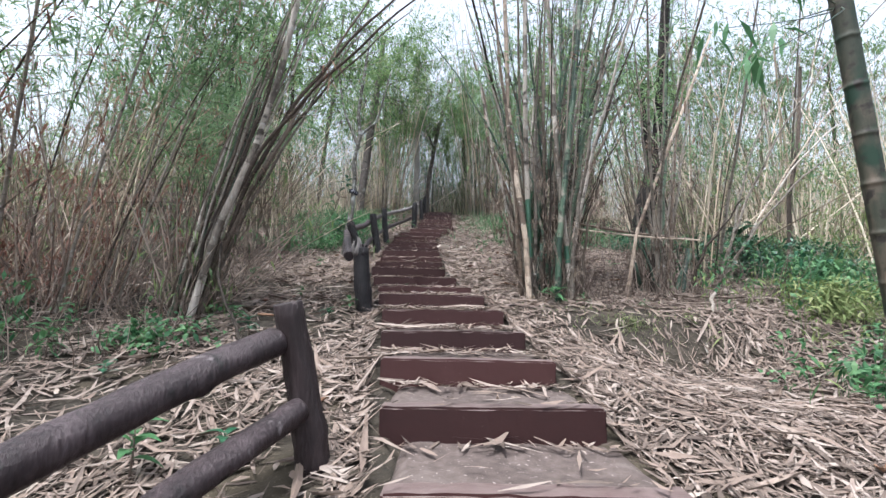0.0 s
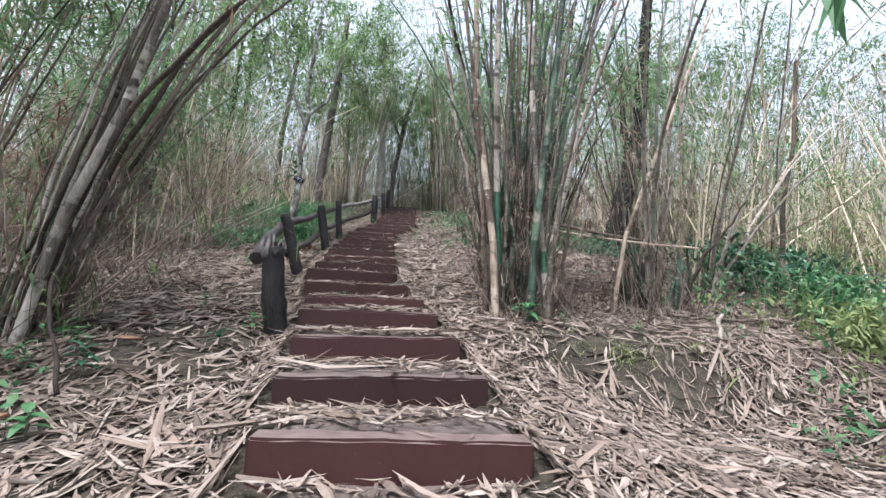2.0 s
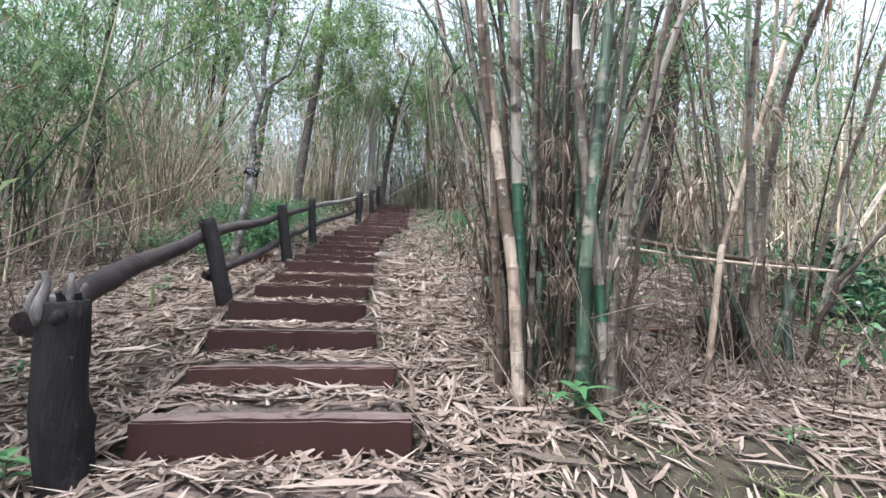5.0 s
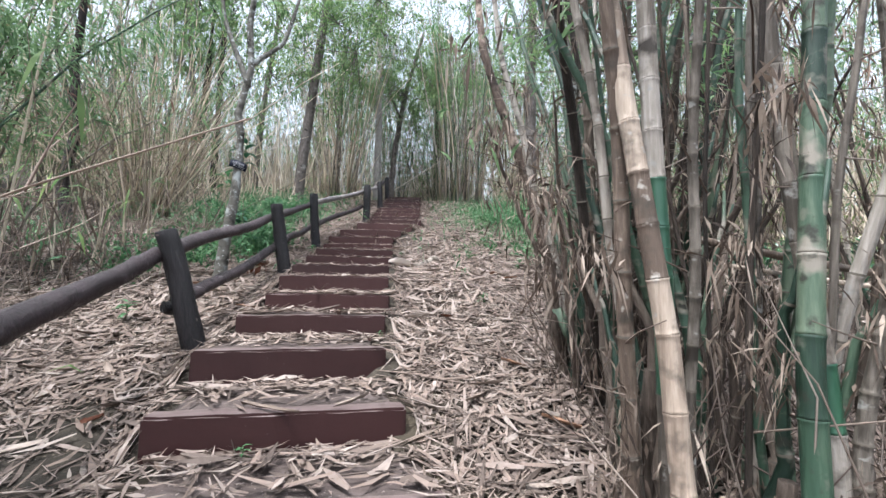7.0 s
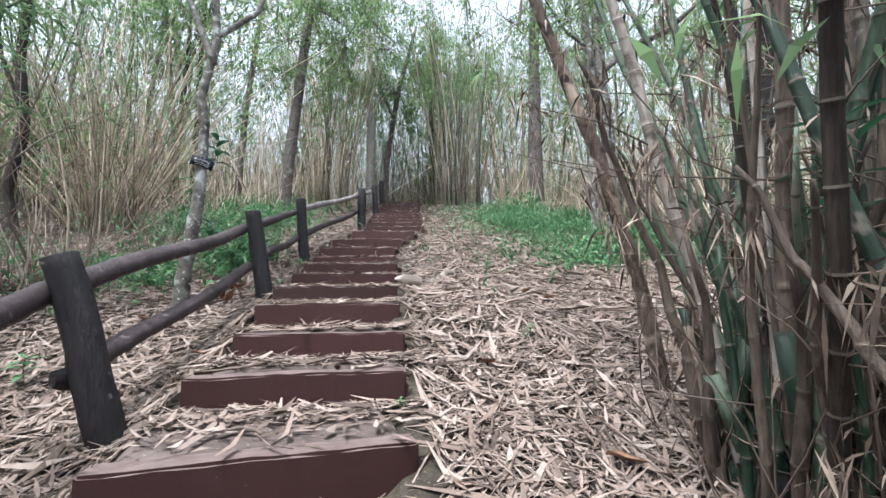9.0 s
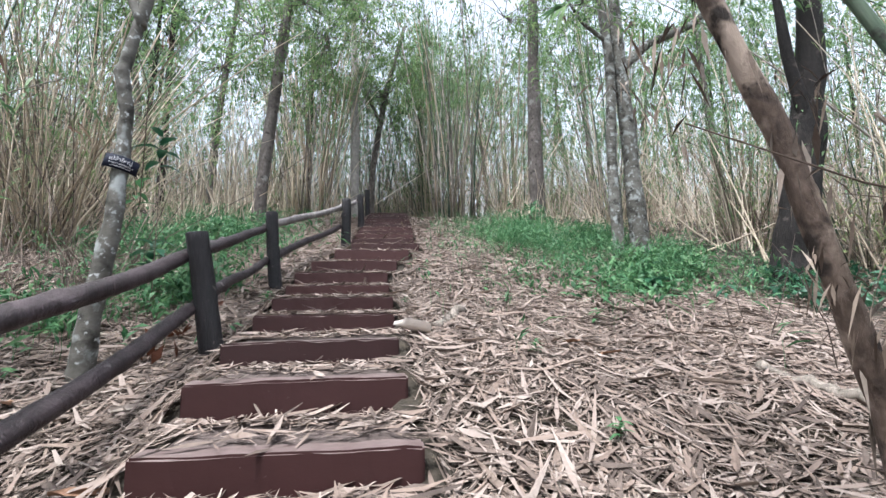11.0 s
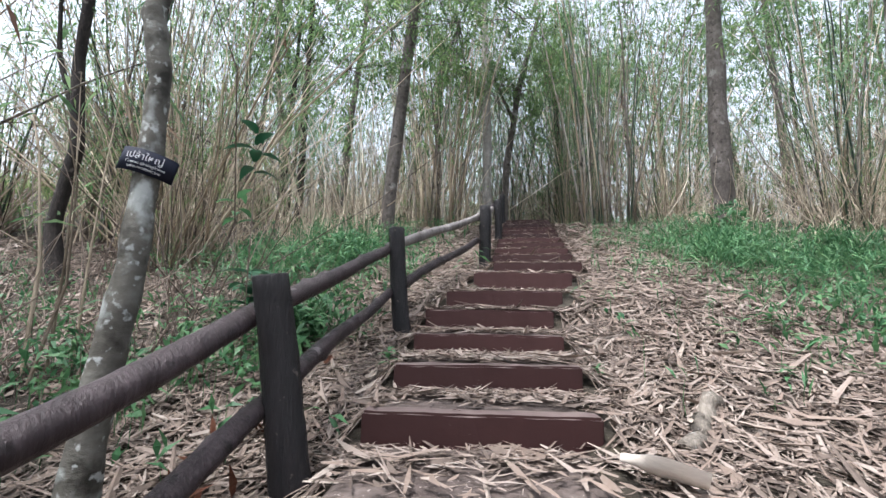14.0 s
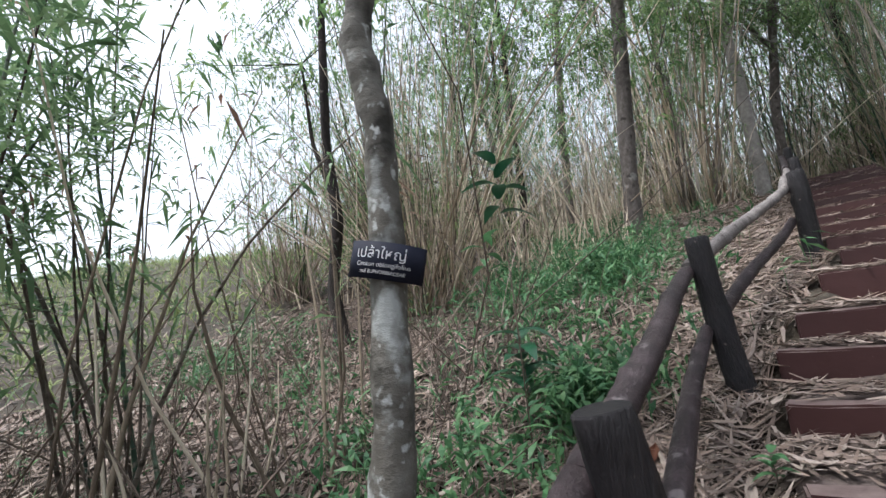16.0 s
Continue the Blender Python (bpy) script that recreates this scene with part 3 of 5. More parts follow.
def clump(name, x, y, recipe, base, lean, leaves, label, seed, tall=1.0, away=(0, 0), leaf_from=0.42, dry=0.15, twigs=40, leaf_size=0.17, group="bamboo clumps", rags=0, fine=None):
    """A bamboo clump: recipe maps a kind of stem to its count; base: radius of the foot; lean: degrees of fanning out.
    fine: (count, height, degrees of fanning, stem material, leaf material, leaves) of the thin arching stems past counting."""
    g = np.random.default_rng(seed)
    top = thing(name, Matrix.Translation((x, y, at_ground(x, y))), label, "bamboo", group)
    roots, ways, t0, t1 = [], [], [], []
    for kind, count in recipe.items():
        for _ in range(count):
            a, q = g.uniform(0, 2 * np.pi), base * math.sqrt(g.uniform(0.0, 1))
            px, py = q * math.cos(a), q * math.sin(a)
            tilt = min(1.7 * lean, lean * (0.25 + 0.75 * q / max(base, 1e-3)) * g.gamma(2.0, 0.5))
            turn = a + g.normal() * 0.9
            if kind == "snag":
                tilt = min(14, tilt) + g.uniform(0, 8)
            lx, ly = math.sin(radians(tilt)) * math.cos(turn) + away[0], math.sin(radians(tilt)) * math.sin(turn) + away[1]
            if 0 < x < 3:
                lx = max(lx, -0.20)
            turn, tilt = math.atan2(ly, lx), math.degrees(math.asin(min(0.8, math.hypot(lx, ly))))
            size = tall * g.uniform(0.65, 1.12)
            dz = at_ground(x + px, y + py) - at_ground(x, y) - 0.12
            m = Matrix.Translation((px, py, dz)) @ Matrix.Rotation(turn, 4, "Z") @ Matrix.Rotation(radians(tilt), 4, "Y") @ Matrix.Diagonal((g.uniform(0.65, 1.3) if kind[:3] == "far" else g.uniform(0.75, 1.2),) * 2 + (size, 1))
            which = int(g.integers(0, 3))
            put("culm", CULMS[kind][which], top, "", m)
            if kind in ("stub", "snag"):
                continue
            bend = (0.02, 0.10, 0.22)[which]
            for s in g.uniform(leaf_from, 1.0, 6):
                q2 = m @ Vector((bend * 7 * s ** 2.2, 0, 7 * s * (1 - 0.12 * bend * s)))
                roots.append(q2)
                ways.append((g.normal(), g.normal(), 0.1))
            for s in g.uniform(0.03, 0.8, max(1, twigs // 12)):
                q2 = np.array(m @ Vector((bend * 7 * s ** 2.2, 0, 7 * s)))
                t0.append(q2)
                t1.append(q2 + np.array([g.normal(), g.normal(), g.uniform(-0.1, 0.9)]) * g.uniform(0.12, 0.5))
    roots, ways = np.array(roots), np.array(ways)
    if leaves:
        pick = g.integers(0, len(roots), leaves)
        r = roots[pick] + g.normal(size=(leaves, 3)) * np.array([0.32, 0.32, 0.25])
        w = ways[pick] + g.normal(size=(leaves, 3)) * 0.5
        nd = int(leaves * dry)
        v, f = leaf_sprays(r[nd:], w[nd:], 6, leaf_size, leaf_size * 0.14, 0.06, seed)
        tagged(put("foliage", mesh_of("foliage", v, f, LEAF, False), top, "narrow green bamboo leaves"), kind="stuff")
        if nd:
            v, f = leaf_sprays(r[:nd], w[:nd], 6, leaf_size, leaf_size * 0.13, 0.07, seed + 1)
            tagged(put("withered_foliage", mesh_of("withered_foliage", v, f, LEAF_DRY, False), top, "withered brown bamboo leaves"), kind="stuff")
    if len(t0):
        v, f = rods(t0, t1, 0.005, 0.002, 0.08, 3, 3, seed)
        tagged(put("brushwood", mesh_of("brushwood", v, f, TWIG, True), top, "thin bare side twigs"), kind="stuff")
    if rags:
        k = g.integers(0, len(t0), rags)
        low = np.array(t0)[k] * np.array([1, 1, 0.45])
        low[:, :2] += g.normal(size=(rags, 2)) * 0.04
        low[:, 2] = np.maximum(low[:, 2], 0.02)
        rise = np.where(g.uniform(0, 1, rags) < 0.6, -1.3, 1.2)[:, None] * np.array([0, 0, 1.0])
        v, f = blades(low, g.normal(size=(rags, 3)) * 0.55 + rise, g.uniform(0.05, 0.17, rags), g.uniform(0.005, 0.016, rags), 0.25, seed)
        tagged(put("dry_sheath", mesh_of("dry_sheath", v, f, OLD_SHEATH, False), top, "ragged dry sheaths clinging to the stems"), kind="stuff")
    if fine:
        n, high, fan, stem_mat, leaf_mat, dead = fine
        a, q = g.uniform(0, 2 * np.pi, n), base * np.sqrt(g.uniform(0, 1, n))
        p0 = np.stack([q * np.cos(a), q * np.sin(a), -0.1 + 0 * a], -1)
        p0[:, 2] += ground_z(x + p0[:, 0], y + p0[:, 1]) - at_ground(x, y)
        tilt, turn = radians(fan) * g.uniform(0, 1, n), a + g.normal(0, 1.1, n)
        way = np.stack([np.sin(tilt) * np.cos(turn) + away[0], np.sin(tilt) * np.sin(turn) + away[1], np.cos(tilt)], -1)
        ln = high * g.uniform(0.3, 1.1, n)
        v, f, mid = arching(p0, way, ln, g.uniform(0, 0.7, n) ** 1.5, g.uniform(0.006, 0.017, n), 0.003, 3, 7, seed)
        tagged(put("thin_stem", mesh_of("thin_stem", v, f, stem_mat), top, "thin arching dry stems"), kind="stuff")
        k, r = g.integers(0, n, 3 * n), g.integers(1, 7, 3 * n)
        p1 = mid[k, r] + g.normal(size=(3 * n, 3)) * 0.01
        p2 = p1 + (way[k] * 0.5 + g.normal(size=(3 * n, 3)) * 0.5) * (ln[k] * g.uniform(0.06, 0.2, 3 * n))[:, None]
        v, f = rods(p1, p2, 0.004, 0.0015, 0.08, 3, 3, seed + 3)
        tagged(put("side_twig", mesh_of("side_twig", v, f, stem_mat), top, "dead side twigs"), kind="stuff")
        e = g.integers(0, 3 * n, dead)
        v, f = leaf_sprays(p2[e], np.tile(np.array([0, 0, -0.5]), (dead, 1)), 3, 0.15, 0.022, 0.10, seed + 4, 0.6)
        tagged(put("withered_foliage", mesh_of("withered_foliage", v, f, leaf_mat, False), top, "dry leaves hanging from the twigs"), kind="stuff")
    return top


# the large clumps that the path passes
clump("bamboo_clump", 1.62, 6.42, {"thick_tan": 1, "thick_grey": 3, "thick_green": 3, "mid_grey": 2, "mid_green": 2, "thin_dark": 4, "thin_grey": 2, "stub": 12, "snag": 14}, 0.40, 8, 130,
      "large bamboo clump of grey, green and straw culms beside the steps", 1, 0.95, (0.0, 0.0), 0.5, 0.03, twigs=80, rags=2600)
clump("bamboo_clump", 1.80, 7.68, {"thick_dark": 9, "thick_green": 11, "thick_grey": 2, "mid_grey": 3, "mid_green": 5, "thick_tan": 1, "thin_dark": 10, "stub": 44, "snag": 56}, 0.42, 12, 190,
      "crowded bamboo clump with rotten dark culms and dry sheaths", 2, 0.95, (0.04, 0.0), 0.3, 0.03, twigs=170, rags=4500)
clump("bamboo_clump", 3.45, 7.05, {"thick_grey": 5, "thick_tan": 1, "thick_green": 1, "mid_grey": 2, "mid_tan": 1, "thin_dark": 3, "stub": 8, "snag": 6}, 0.34, 12, 120,
      "grey bamboo clump beyond a bare soil bank", 3, 0.95, twigs=70, rags=1500)
clump("bamboo_clump", 4.75, 8.5, {"thick_grey": 2, "mid_grey": 4, "mid_tan": 2, "thin_dark": 5, "thin_tan": 4, "snag": 6}, 0.6, 16, 220, "tangled bamboo clump with broken leaning culms", 4, 0.9, twigs=80, rags=300)
clump("bamboo_clump", -2.92, 5.30, {"mid_grey": 4, "thick_grey": 2, "mid_green": 2, "thick_dark": 6, "thin_dark": 5, "thin_grey": 3, "stub": 10, "snag": 16}, 0.24, 3.5, 70, "leaning bamboo clump with dry grey culms", 5, 0.85, (0.25, 0.02), twigs=110, rags=700,
      fine=(34, 2.4, 50, BROWN_BRUSH, STRAW_LEAF, 120))
clump("bamboo_clump", -4.6, 5.5, {"thin_dark": 4, "thin_tan": 7, "thin_grey": 5, "mid_grey": 2}, 0.8, 11, 1150, "thicket of thin brown bamboo stems with withered leaves", 6, 1.0, (0.06, 0), 0.58, 0.1, 160, rags=200,
      fine=(70, 3.4, 34, BROWN_BRUSH, RED_LEAF, 620))
clump("bamboo_clump", -5.6, 3.9, {"thin_dark": 6, "thin_grey": 6}, 0.7, 12, 900, "thicket of thin brown bamboo stems with withered leaves", 16, 1.0, (0.05, 0), 0.58, 0.1, 120,
      fine=(60, 3.0, 40, BROWN_BRUSH, RED_LEAF, 600))
clump("bamboo_clump", -7.2, 8.0, {"thin_dark": 10, "thin_tan": 12, "mid_grey": 5, "mid_tan": 4}, 0.8, 15, 420, "thicket of thin dry bamboo stems", 7, 0.8, (0.04, 0), 0.3, 0.15, 100,
      fine=(80, 4.2, 34, THICKET, STRAW_LEAF, 500))
clump("bamboo_clump", -6.9, 16.6, {"far_tan": 26, "far_thin": 40, "far_dark": 26}, 0.6, 26, 240, "fan-shaped straw-coloured bamboo clump", 8, 0.9, twigs=90, fine=(80, 4.8, 50, THICKET, STRAW_LEAF, 420))
clump("bamboo_clump", -3.1, 23.2, {"far_tan": 24, "far_grey": 24, "far_thin": 16}, 0.8, 12, 300, "tall pale straw bamboo clump behind the fence", 9, 1.5, fine=(20, 3.6, 40, THICKET, STRAW_LEAF, 80))
clump("bamboo_clump", 2.0, 22.4, {"far_grey": 18, "far_tan": 4, "far_green": 8, "far_dark": 7}, 0.85, 9, 700, "tall grey bamboo clump at the head of the stairs", 10, 1.6)
clump("bamboo_clump", -5.9, 11.2, {"mid_green": 3, "thin_dark": 10, "mid_grey": 3}, 0.35, 13, 330, "slender leafy bamboo with dark stems", 12, 0.72, (-0.05, -0.05), 0.35, 0.04, 60, leaf_size=0.2)
clump("bamboo_clump", -5.6, 9.6, {"mid_green": 3, "mid_grey": 4, "thin_dark": 8}, 0.4, 12, 1000, "slender leafy bamboo at the open hillside", 13, 0.78, (0.03, 0.03), 0.5, 0.04, 40, leaf_size=0.21)


def big_culm(name, line, r, mat, seed, label, green=None):
    """A single thick bamboo culm along a line, internode by internode; green: the share of its length that is fresh and green."""
    pts = np.array(line, float)
    ln = np.linalg.norm(np.diff(pts, axis=0), axis=1).sum()
    top = thing(name, Matrix.Translation(pts[0]), label, "bamboo")
    nodes = [0.0] + list(np.arange(0.14, ln - 0.2, 0.31)) + [ln]
    for a, b in zip(nodes[:-1], nodes[1:]):
        z = np.array([a, a + 0.012, a + 0.04, (a + b) / 2, b - 0.04, b - 0.012, b])
        q = r * (1 - 0.05 * z) * np.array([1.09, 1.0, 0.99, 0.985, 0.99, 1.0, 1.09])
        t = z / ln * (len(pts) - 1)
        c = np.stack([np.interp(t, range(len(pts)), pts[:, k]) for k in range(3)], -1)
        v, f = tube(c - pts[0], q, 10)
        fresh = green and green[0] < (a + b) / 2 / ln < green[1]
        put("internode", mesh_of("internode", v, f, CULM_JADE if fresh else mat), top, "glossy green internode" if fresh else "")
    return top


G = at_ground
big_culm("bamboo_culm", [(1.29, 6.08, G(1.29, 6.08, 0.3)), (1.235, 6.13, 2.2), (1.12, 6.16, 3.05), (1.02, 6.2, 4.0), (0.95, 6.3, 6.5)], 0.042, CULM_TAN, 1, "straw-coloured bamboo culm leaning at the clump's edge")
big_culm("bamboo_culm", [(1.33, 6.3, G(1.33, 6.3, 0.3)), (1.32, 6.3, 2.2), (1.29, 6.3, 3.05), (1.27, 6.3, 4.0), (1.3, 6.4, 6.5)], 0.044, CULM_GREY, 2, "grey bamboo culm with fresh green internodes", (0.22, 0.43))
big_culm("bamboo_culm", [(1.86, 6.12, G(1.86, 6.12, 0.3)), (1.80, 6.14, 2.1), (1.72, 6.18, 3.05), (1.66, 6.2, 4.2), (1.6, 6.3, 6.5)], 0.040, CULM_GREY, 3, "pale grey bamboo culm with a green internode", (0.20, 0.28))
big_culm("bamboo_culm", [(1.62, 6.0, G(1.62, 6.0, 0.3)), (1.67, 6.05, 2.1), (1.80, 6.1, 3.2), (1.95, 6.15, 4.4), (2.1, 6.2, 6.0)], 0.045, CULM_GREEN, 4, "dark green bamboo culm leaning outwards")
big_culm("bamboo_culm", [(-2.75, 5.0, G(-2.75, 5.0, 0.3)), (-2.45, 5.0, 2.1), (-2.1, 5.0, 3.0), (-1.85, 5.0, 4.0), (-1.6, 5.0, 5.6)], 0.046, CULM_GREY, 5, "grey bamboo culm leaning out over the slope")
big_culm("bamboo_culm", [(2.7, 6.5, G(2.7, 6.5, 0.2)), (2.95, 6.6, 2.4), (3.5, 6.8, 3.6), (4.1, 7.0, 4.9), (4.6, 7.2, 6.0)], 0.026, CULM_TAN, 6, "straw bamboo culm leaning across its clump")
big_culm("bamboo_culm", [(6.6, 8.6, G(6.6, 8.6, 0.2)), (6.8, 8.7, 3.5), (7.15, 8.8, 4.6), (7.5, 9.0, 6.4)], 0.045, CULM_DARK, 7, "dark bamboo culm leaning at the edge of the clearing")

# clumps further off, from four patterns
pattern = [clump("bamboo_clump", 9.4, 12.4, {"far_tan": 9, "far_thin": 8, "far_grey": 9, "far_dark": 7}, 0.6, 17, 520, "dry straw bamboo clump with thin green tops", 20, 1.35, leaf_from=0.25, fine=(64, 4.8, 36, THICKET, STRAW_LEAF, 380)),
           clump("bamboo_clump", -9.5, 22.5, {"far_tan": 10, "far_thin": 8, "far_green": 6, "far_dark": 6}, 0.7, 16, 560, "dry straw bamboo clump with thin green tops", 21, 1.4, leaf_from=0.28, fine=(64, 5.2, 34, THICKET, STRAW_LEAF, 420)),
           clump("bamboo_clump", 6.5, 20.5, {"far_grey": 12, "far_thin": 10, "far_green": 10}, 0.7, 11, 480, "grey and green bamboo clump with leafy tops", 22, 1.4, leaf_from=0.25, fine=(120, 3.8, 44, THICKET, STRAW_LEAF, 300)),
           clump("bamboo_clump", 8.2, 17.0, {"far_dark": 10, "far_thin": 8, "far_green": 3}, 0.5, 20, 300, "low brown tangle of dry bamboo", 23, 0.75, fine=(110, 3.6, 46, BROWN_BRUSH, STRAW_LEAF, 500))]
gp = random.Random(5)
placed = [(9.4, 12.4), (-9.5, 22.5), (6.5, 20.5), (8.2, 17.0), (-6.9, 16.6), (-3.1, 23.2), (2.0, 22.4)]
tries = 0
while len(placed) < 78 and tries < 4000:
    tries += 1
    x, y = gp.uniform(-26, 30), gp.uniform(-8, 46)
    if abs(x) < 6.5 and y < 24 or -19 < x < -5.2 and y < 15.5 or abs(x + 0.3) < 1.4 and y < 27:
        continue
    if x < -12 and y < 22:
        continue
    if any(math.hypot(x - a, y - b) < 2.2 for a, b in placed):
        continue
    placed.append((x, y))
    s = gp.uniform(0.85, 1.3) * (0.7 if 5 < x < 17 and y < 23 else 1.0)
    copy_thing(pattern[gp.choice((0, 0, 1, 1, 2, 3))], Matrix.Translation((x, y, at_ground(x, y))) @ Matrix.Rotation(gp.uniform(0, 6.28), 4, "Z") @ Matrix.Scale(s, 4))

for k, (x, y, a) in enumerate(((-8.3, 6.4, 40), (-10.6, 7.4, 110), (-9.0, 4.4, 200), (-9.8, 9.0, 290), (-12.2, 9.2, 10), (-7.2, 2.6, 150), (-12.0, 5.4, 70))):
    copy_thing(pattern[(3, 0, 1)[k % 3]], Matrix.Translation((x, y, at_ground(x, y))) @ Matrix.Rotation(radians(a), 4, "Z") @ Matrix.Scale(0.8, 4))
for x, y, a in ((-1.1, 27.6, 20), (0.6, 28.6, 130), (-0.3, 30.6, 250), (1.6, 27.4, 300), (-2.2, 29.6, 80)):
    copy_thing(pattern[2], Matrix.Translation((x, y, at_ground(x, y))) @ Matrix.Rotation(radians(a), 4, "Z"))

# far thicket, past counting
gt = np.random.default_rng(77)
n = 950
cx, cy = gt.uniform(-32, 36, n), gt.uniform(4, 60, n)
tall = gt.uniform(1.2, 6.0, n)
k = np.repeat(np.arange(n), 14)
ox, oy = gt.normal(0, 0.34, len(k)), gt.normal(0, 0.34, len(k))
tx, ty = cx[k] + ox, cy[k] + oy
keep = ~((np.abs(tx - 1.2) < 5.4) & (ty < 28)) & ~((tx < -4.8) & (ty < 16.5)) & ~((np.abs(tx + 0.3) < 1.6) & (ty < 26.5)) & ~((tx < -12) & (ty < 23))
tx, ty, k, ox, oy = tx[keep], ty[keep], k[keep], ox[keep], oy[keep]
tz = ground_z(tx, ty)
hh = tall[k] * gt.uniform(0.5, 1.15, len(tx))
p0 = np.stack([tx, ty, tz - 0.1], -1)
p1 = p0 + np.stack([(0.55 * ox + gt.normal(0, 0.10, len(tx))) * hh, (0.55 * oy + gt.normal(0, 0.10, len(tx))) * hh, hh], -1)
v, f = rods(p0, p1, gt.uniform(0.010, 0.026, len(tx)), 0.005, 0.04, 4, 4, 5)
tagged(new("bamboo_thicket", mesh_of("bamboo_thicket", v, f, THICKET)), "dense far thicket of dry straw-coloured bamboo stems", "thicket", kind="stuff")
n = 60000
tx, ty = gt.uniform(-34, 38, n), gt.uniform(14, 60, n)
keep = ~((np.abs(tx + 0.2) < 5.0) & (ty < 25)) & ~((tx < -12) & (ty < 24)) & ~((np.abs(tx + 0.3) < 1.4) & (ty < 26))
tx, ty = tx[keep], ty[keep]
lp = np.stack([tx, ty, ground_z(tx, ty) + 2.2 + gt.uniform(0.0, 1.0, len(tx)) * np.where(ty > 24, 12.0, 6.5)], -1)
lp = lp[np.sin(lp[:, 0] * 1.1 + 0.6 * lp[:, 2]) * np.sin(lp[:, 1] * 0.9 - 0.5 * lp[:, 0]) * np.sin(lp[:, 2] * 1.2 + lp[:, 1] * 0.4) + gt.normal(0, 0.16, len(lp)) > np.where(lp[:, 1] < 24, 0.16, 0.0)]
v, f = leaf_sprays(lp, gt.normal(size=(len(lp), 3)), 4, 0.26, 0.045, 0.14, 8)
tagged(new("thicket_foliage", mesh_of("thicket_foliage", v, f, LEAF, False)), "green haze of bamboo leaves over the far thicket", "foliage", kind="stuff")

n = 900
tx, ty = gt.uniform(-20, 22, n), gt.uniform(9, 40, n)
keep = ~((np.abs(tx + 0.2) < 5.2) & (ty < 23)) & ~((tx < -4.8) & (ty < 16)) & ~((np.abs(tx + 0.3) < 1.6) & (ty < 26.5)) & ~((tx < -12) & (ty < 23))
tx, ty = tx[keep], ty[keep]
p0 = np.stack([tx, ty, ground_z(tx, ty) - 0.05], -1)
p1 = p0 + np.stack([gt.normal(0, 1.7, len(tx)), gt.normal(0, 1.2, len(tx)), gt.uniform(0.8, 5.0, len(tx))], -1)
v, f = rods(p0, p1, gt.uniform(0.012, 0.024, len(tx)), 0.007, 0.05, 5, 5, 15)
tagged(new("leaning_stems", mesh_of("leaning_stems", v, f, THICKET)), "broken straw bamboo stems leaning in the far thicket", "thicket", kind="stuff")
n = 17000
tx, ty = gt.uniform(-24, 28, n), gt.uniform(8, 46, n)
keep = ~((np.abs(tx + 0.2) < 5.4) & (ty < 23)) & ~((tx < -4.8) & (ty < 16.5)) & ~((np.abs(tx + 0.3) < 1.5) & (ty < 26.5)) & ~((tx < -12) & (ty < 23))
tx, ty = tx[keep], ty[keep]
lump = np.sin(tx * 0.9 + 1) * np.sin(ty * 0.7 + tx * 0.2)
lp = np.stack([tx, ty, ground_z(tx, ty) + gt.uniform(0.2, 4.6, len(tx)) * np.where(ty > 22, 1.0, 0.65)], -1)
v, f = leaf_sprays(lp[lump > 0], gt.normal(size=((lump > 0).sum(), 3)), 5, 0.20, 0.030, 0.12, 18)
tagged(new("thicket_foliage", mesh_of("thicket_foliage", v, f, LEAF, False)), "low green leaves inside the far thicket", "foliage", kind="stuff")
v, f = leaf_sprays(lp[lump <= 0], gt.normal(size=((lump <= 0).sum(), 3)), 5, 0.20, 0.024, 0.12, 19)
tagged(new("withered_thicket_foliage", mesh_of("withered_thicket_foliage", v, f, LITTER, False)), "withered straw leaves hanging in the far thicket", "foliage", kind="stuff")

n = 1700
tx, ty = gt.uniform(6.4, 15, n), gt.uniform(6.0, 16, n)
lp = np.stack([tx, ty, ground_z(tx, ty) + 2.6 * gt.uniform(0.05, 1.0, n) ** 1.4], -1)
lp = lp[np.sin(tx * 1.3) * np.sin(ty * 1.1 + 0.7) > -0.35]
v, f = leaf_sprays(lp, gt.normal(size=(len(lp), 3)) + np.array([0, 0, 0.4]), 5, 0.19, 0.030, 0.10, 28)
tagged(new("thicket_foliage", mesh_of("thicket_foliage", v, f, HILL_GRASS, False)), "light yellow-green shrub leaves filling the clearing's edge", "foliage", kind="stuff")

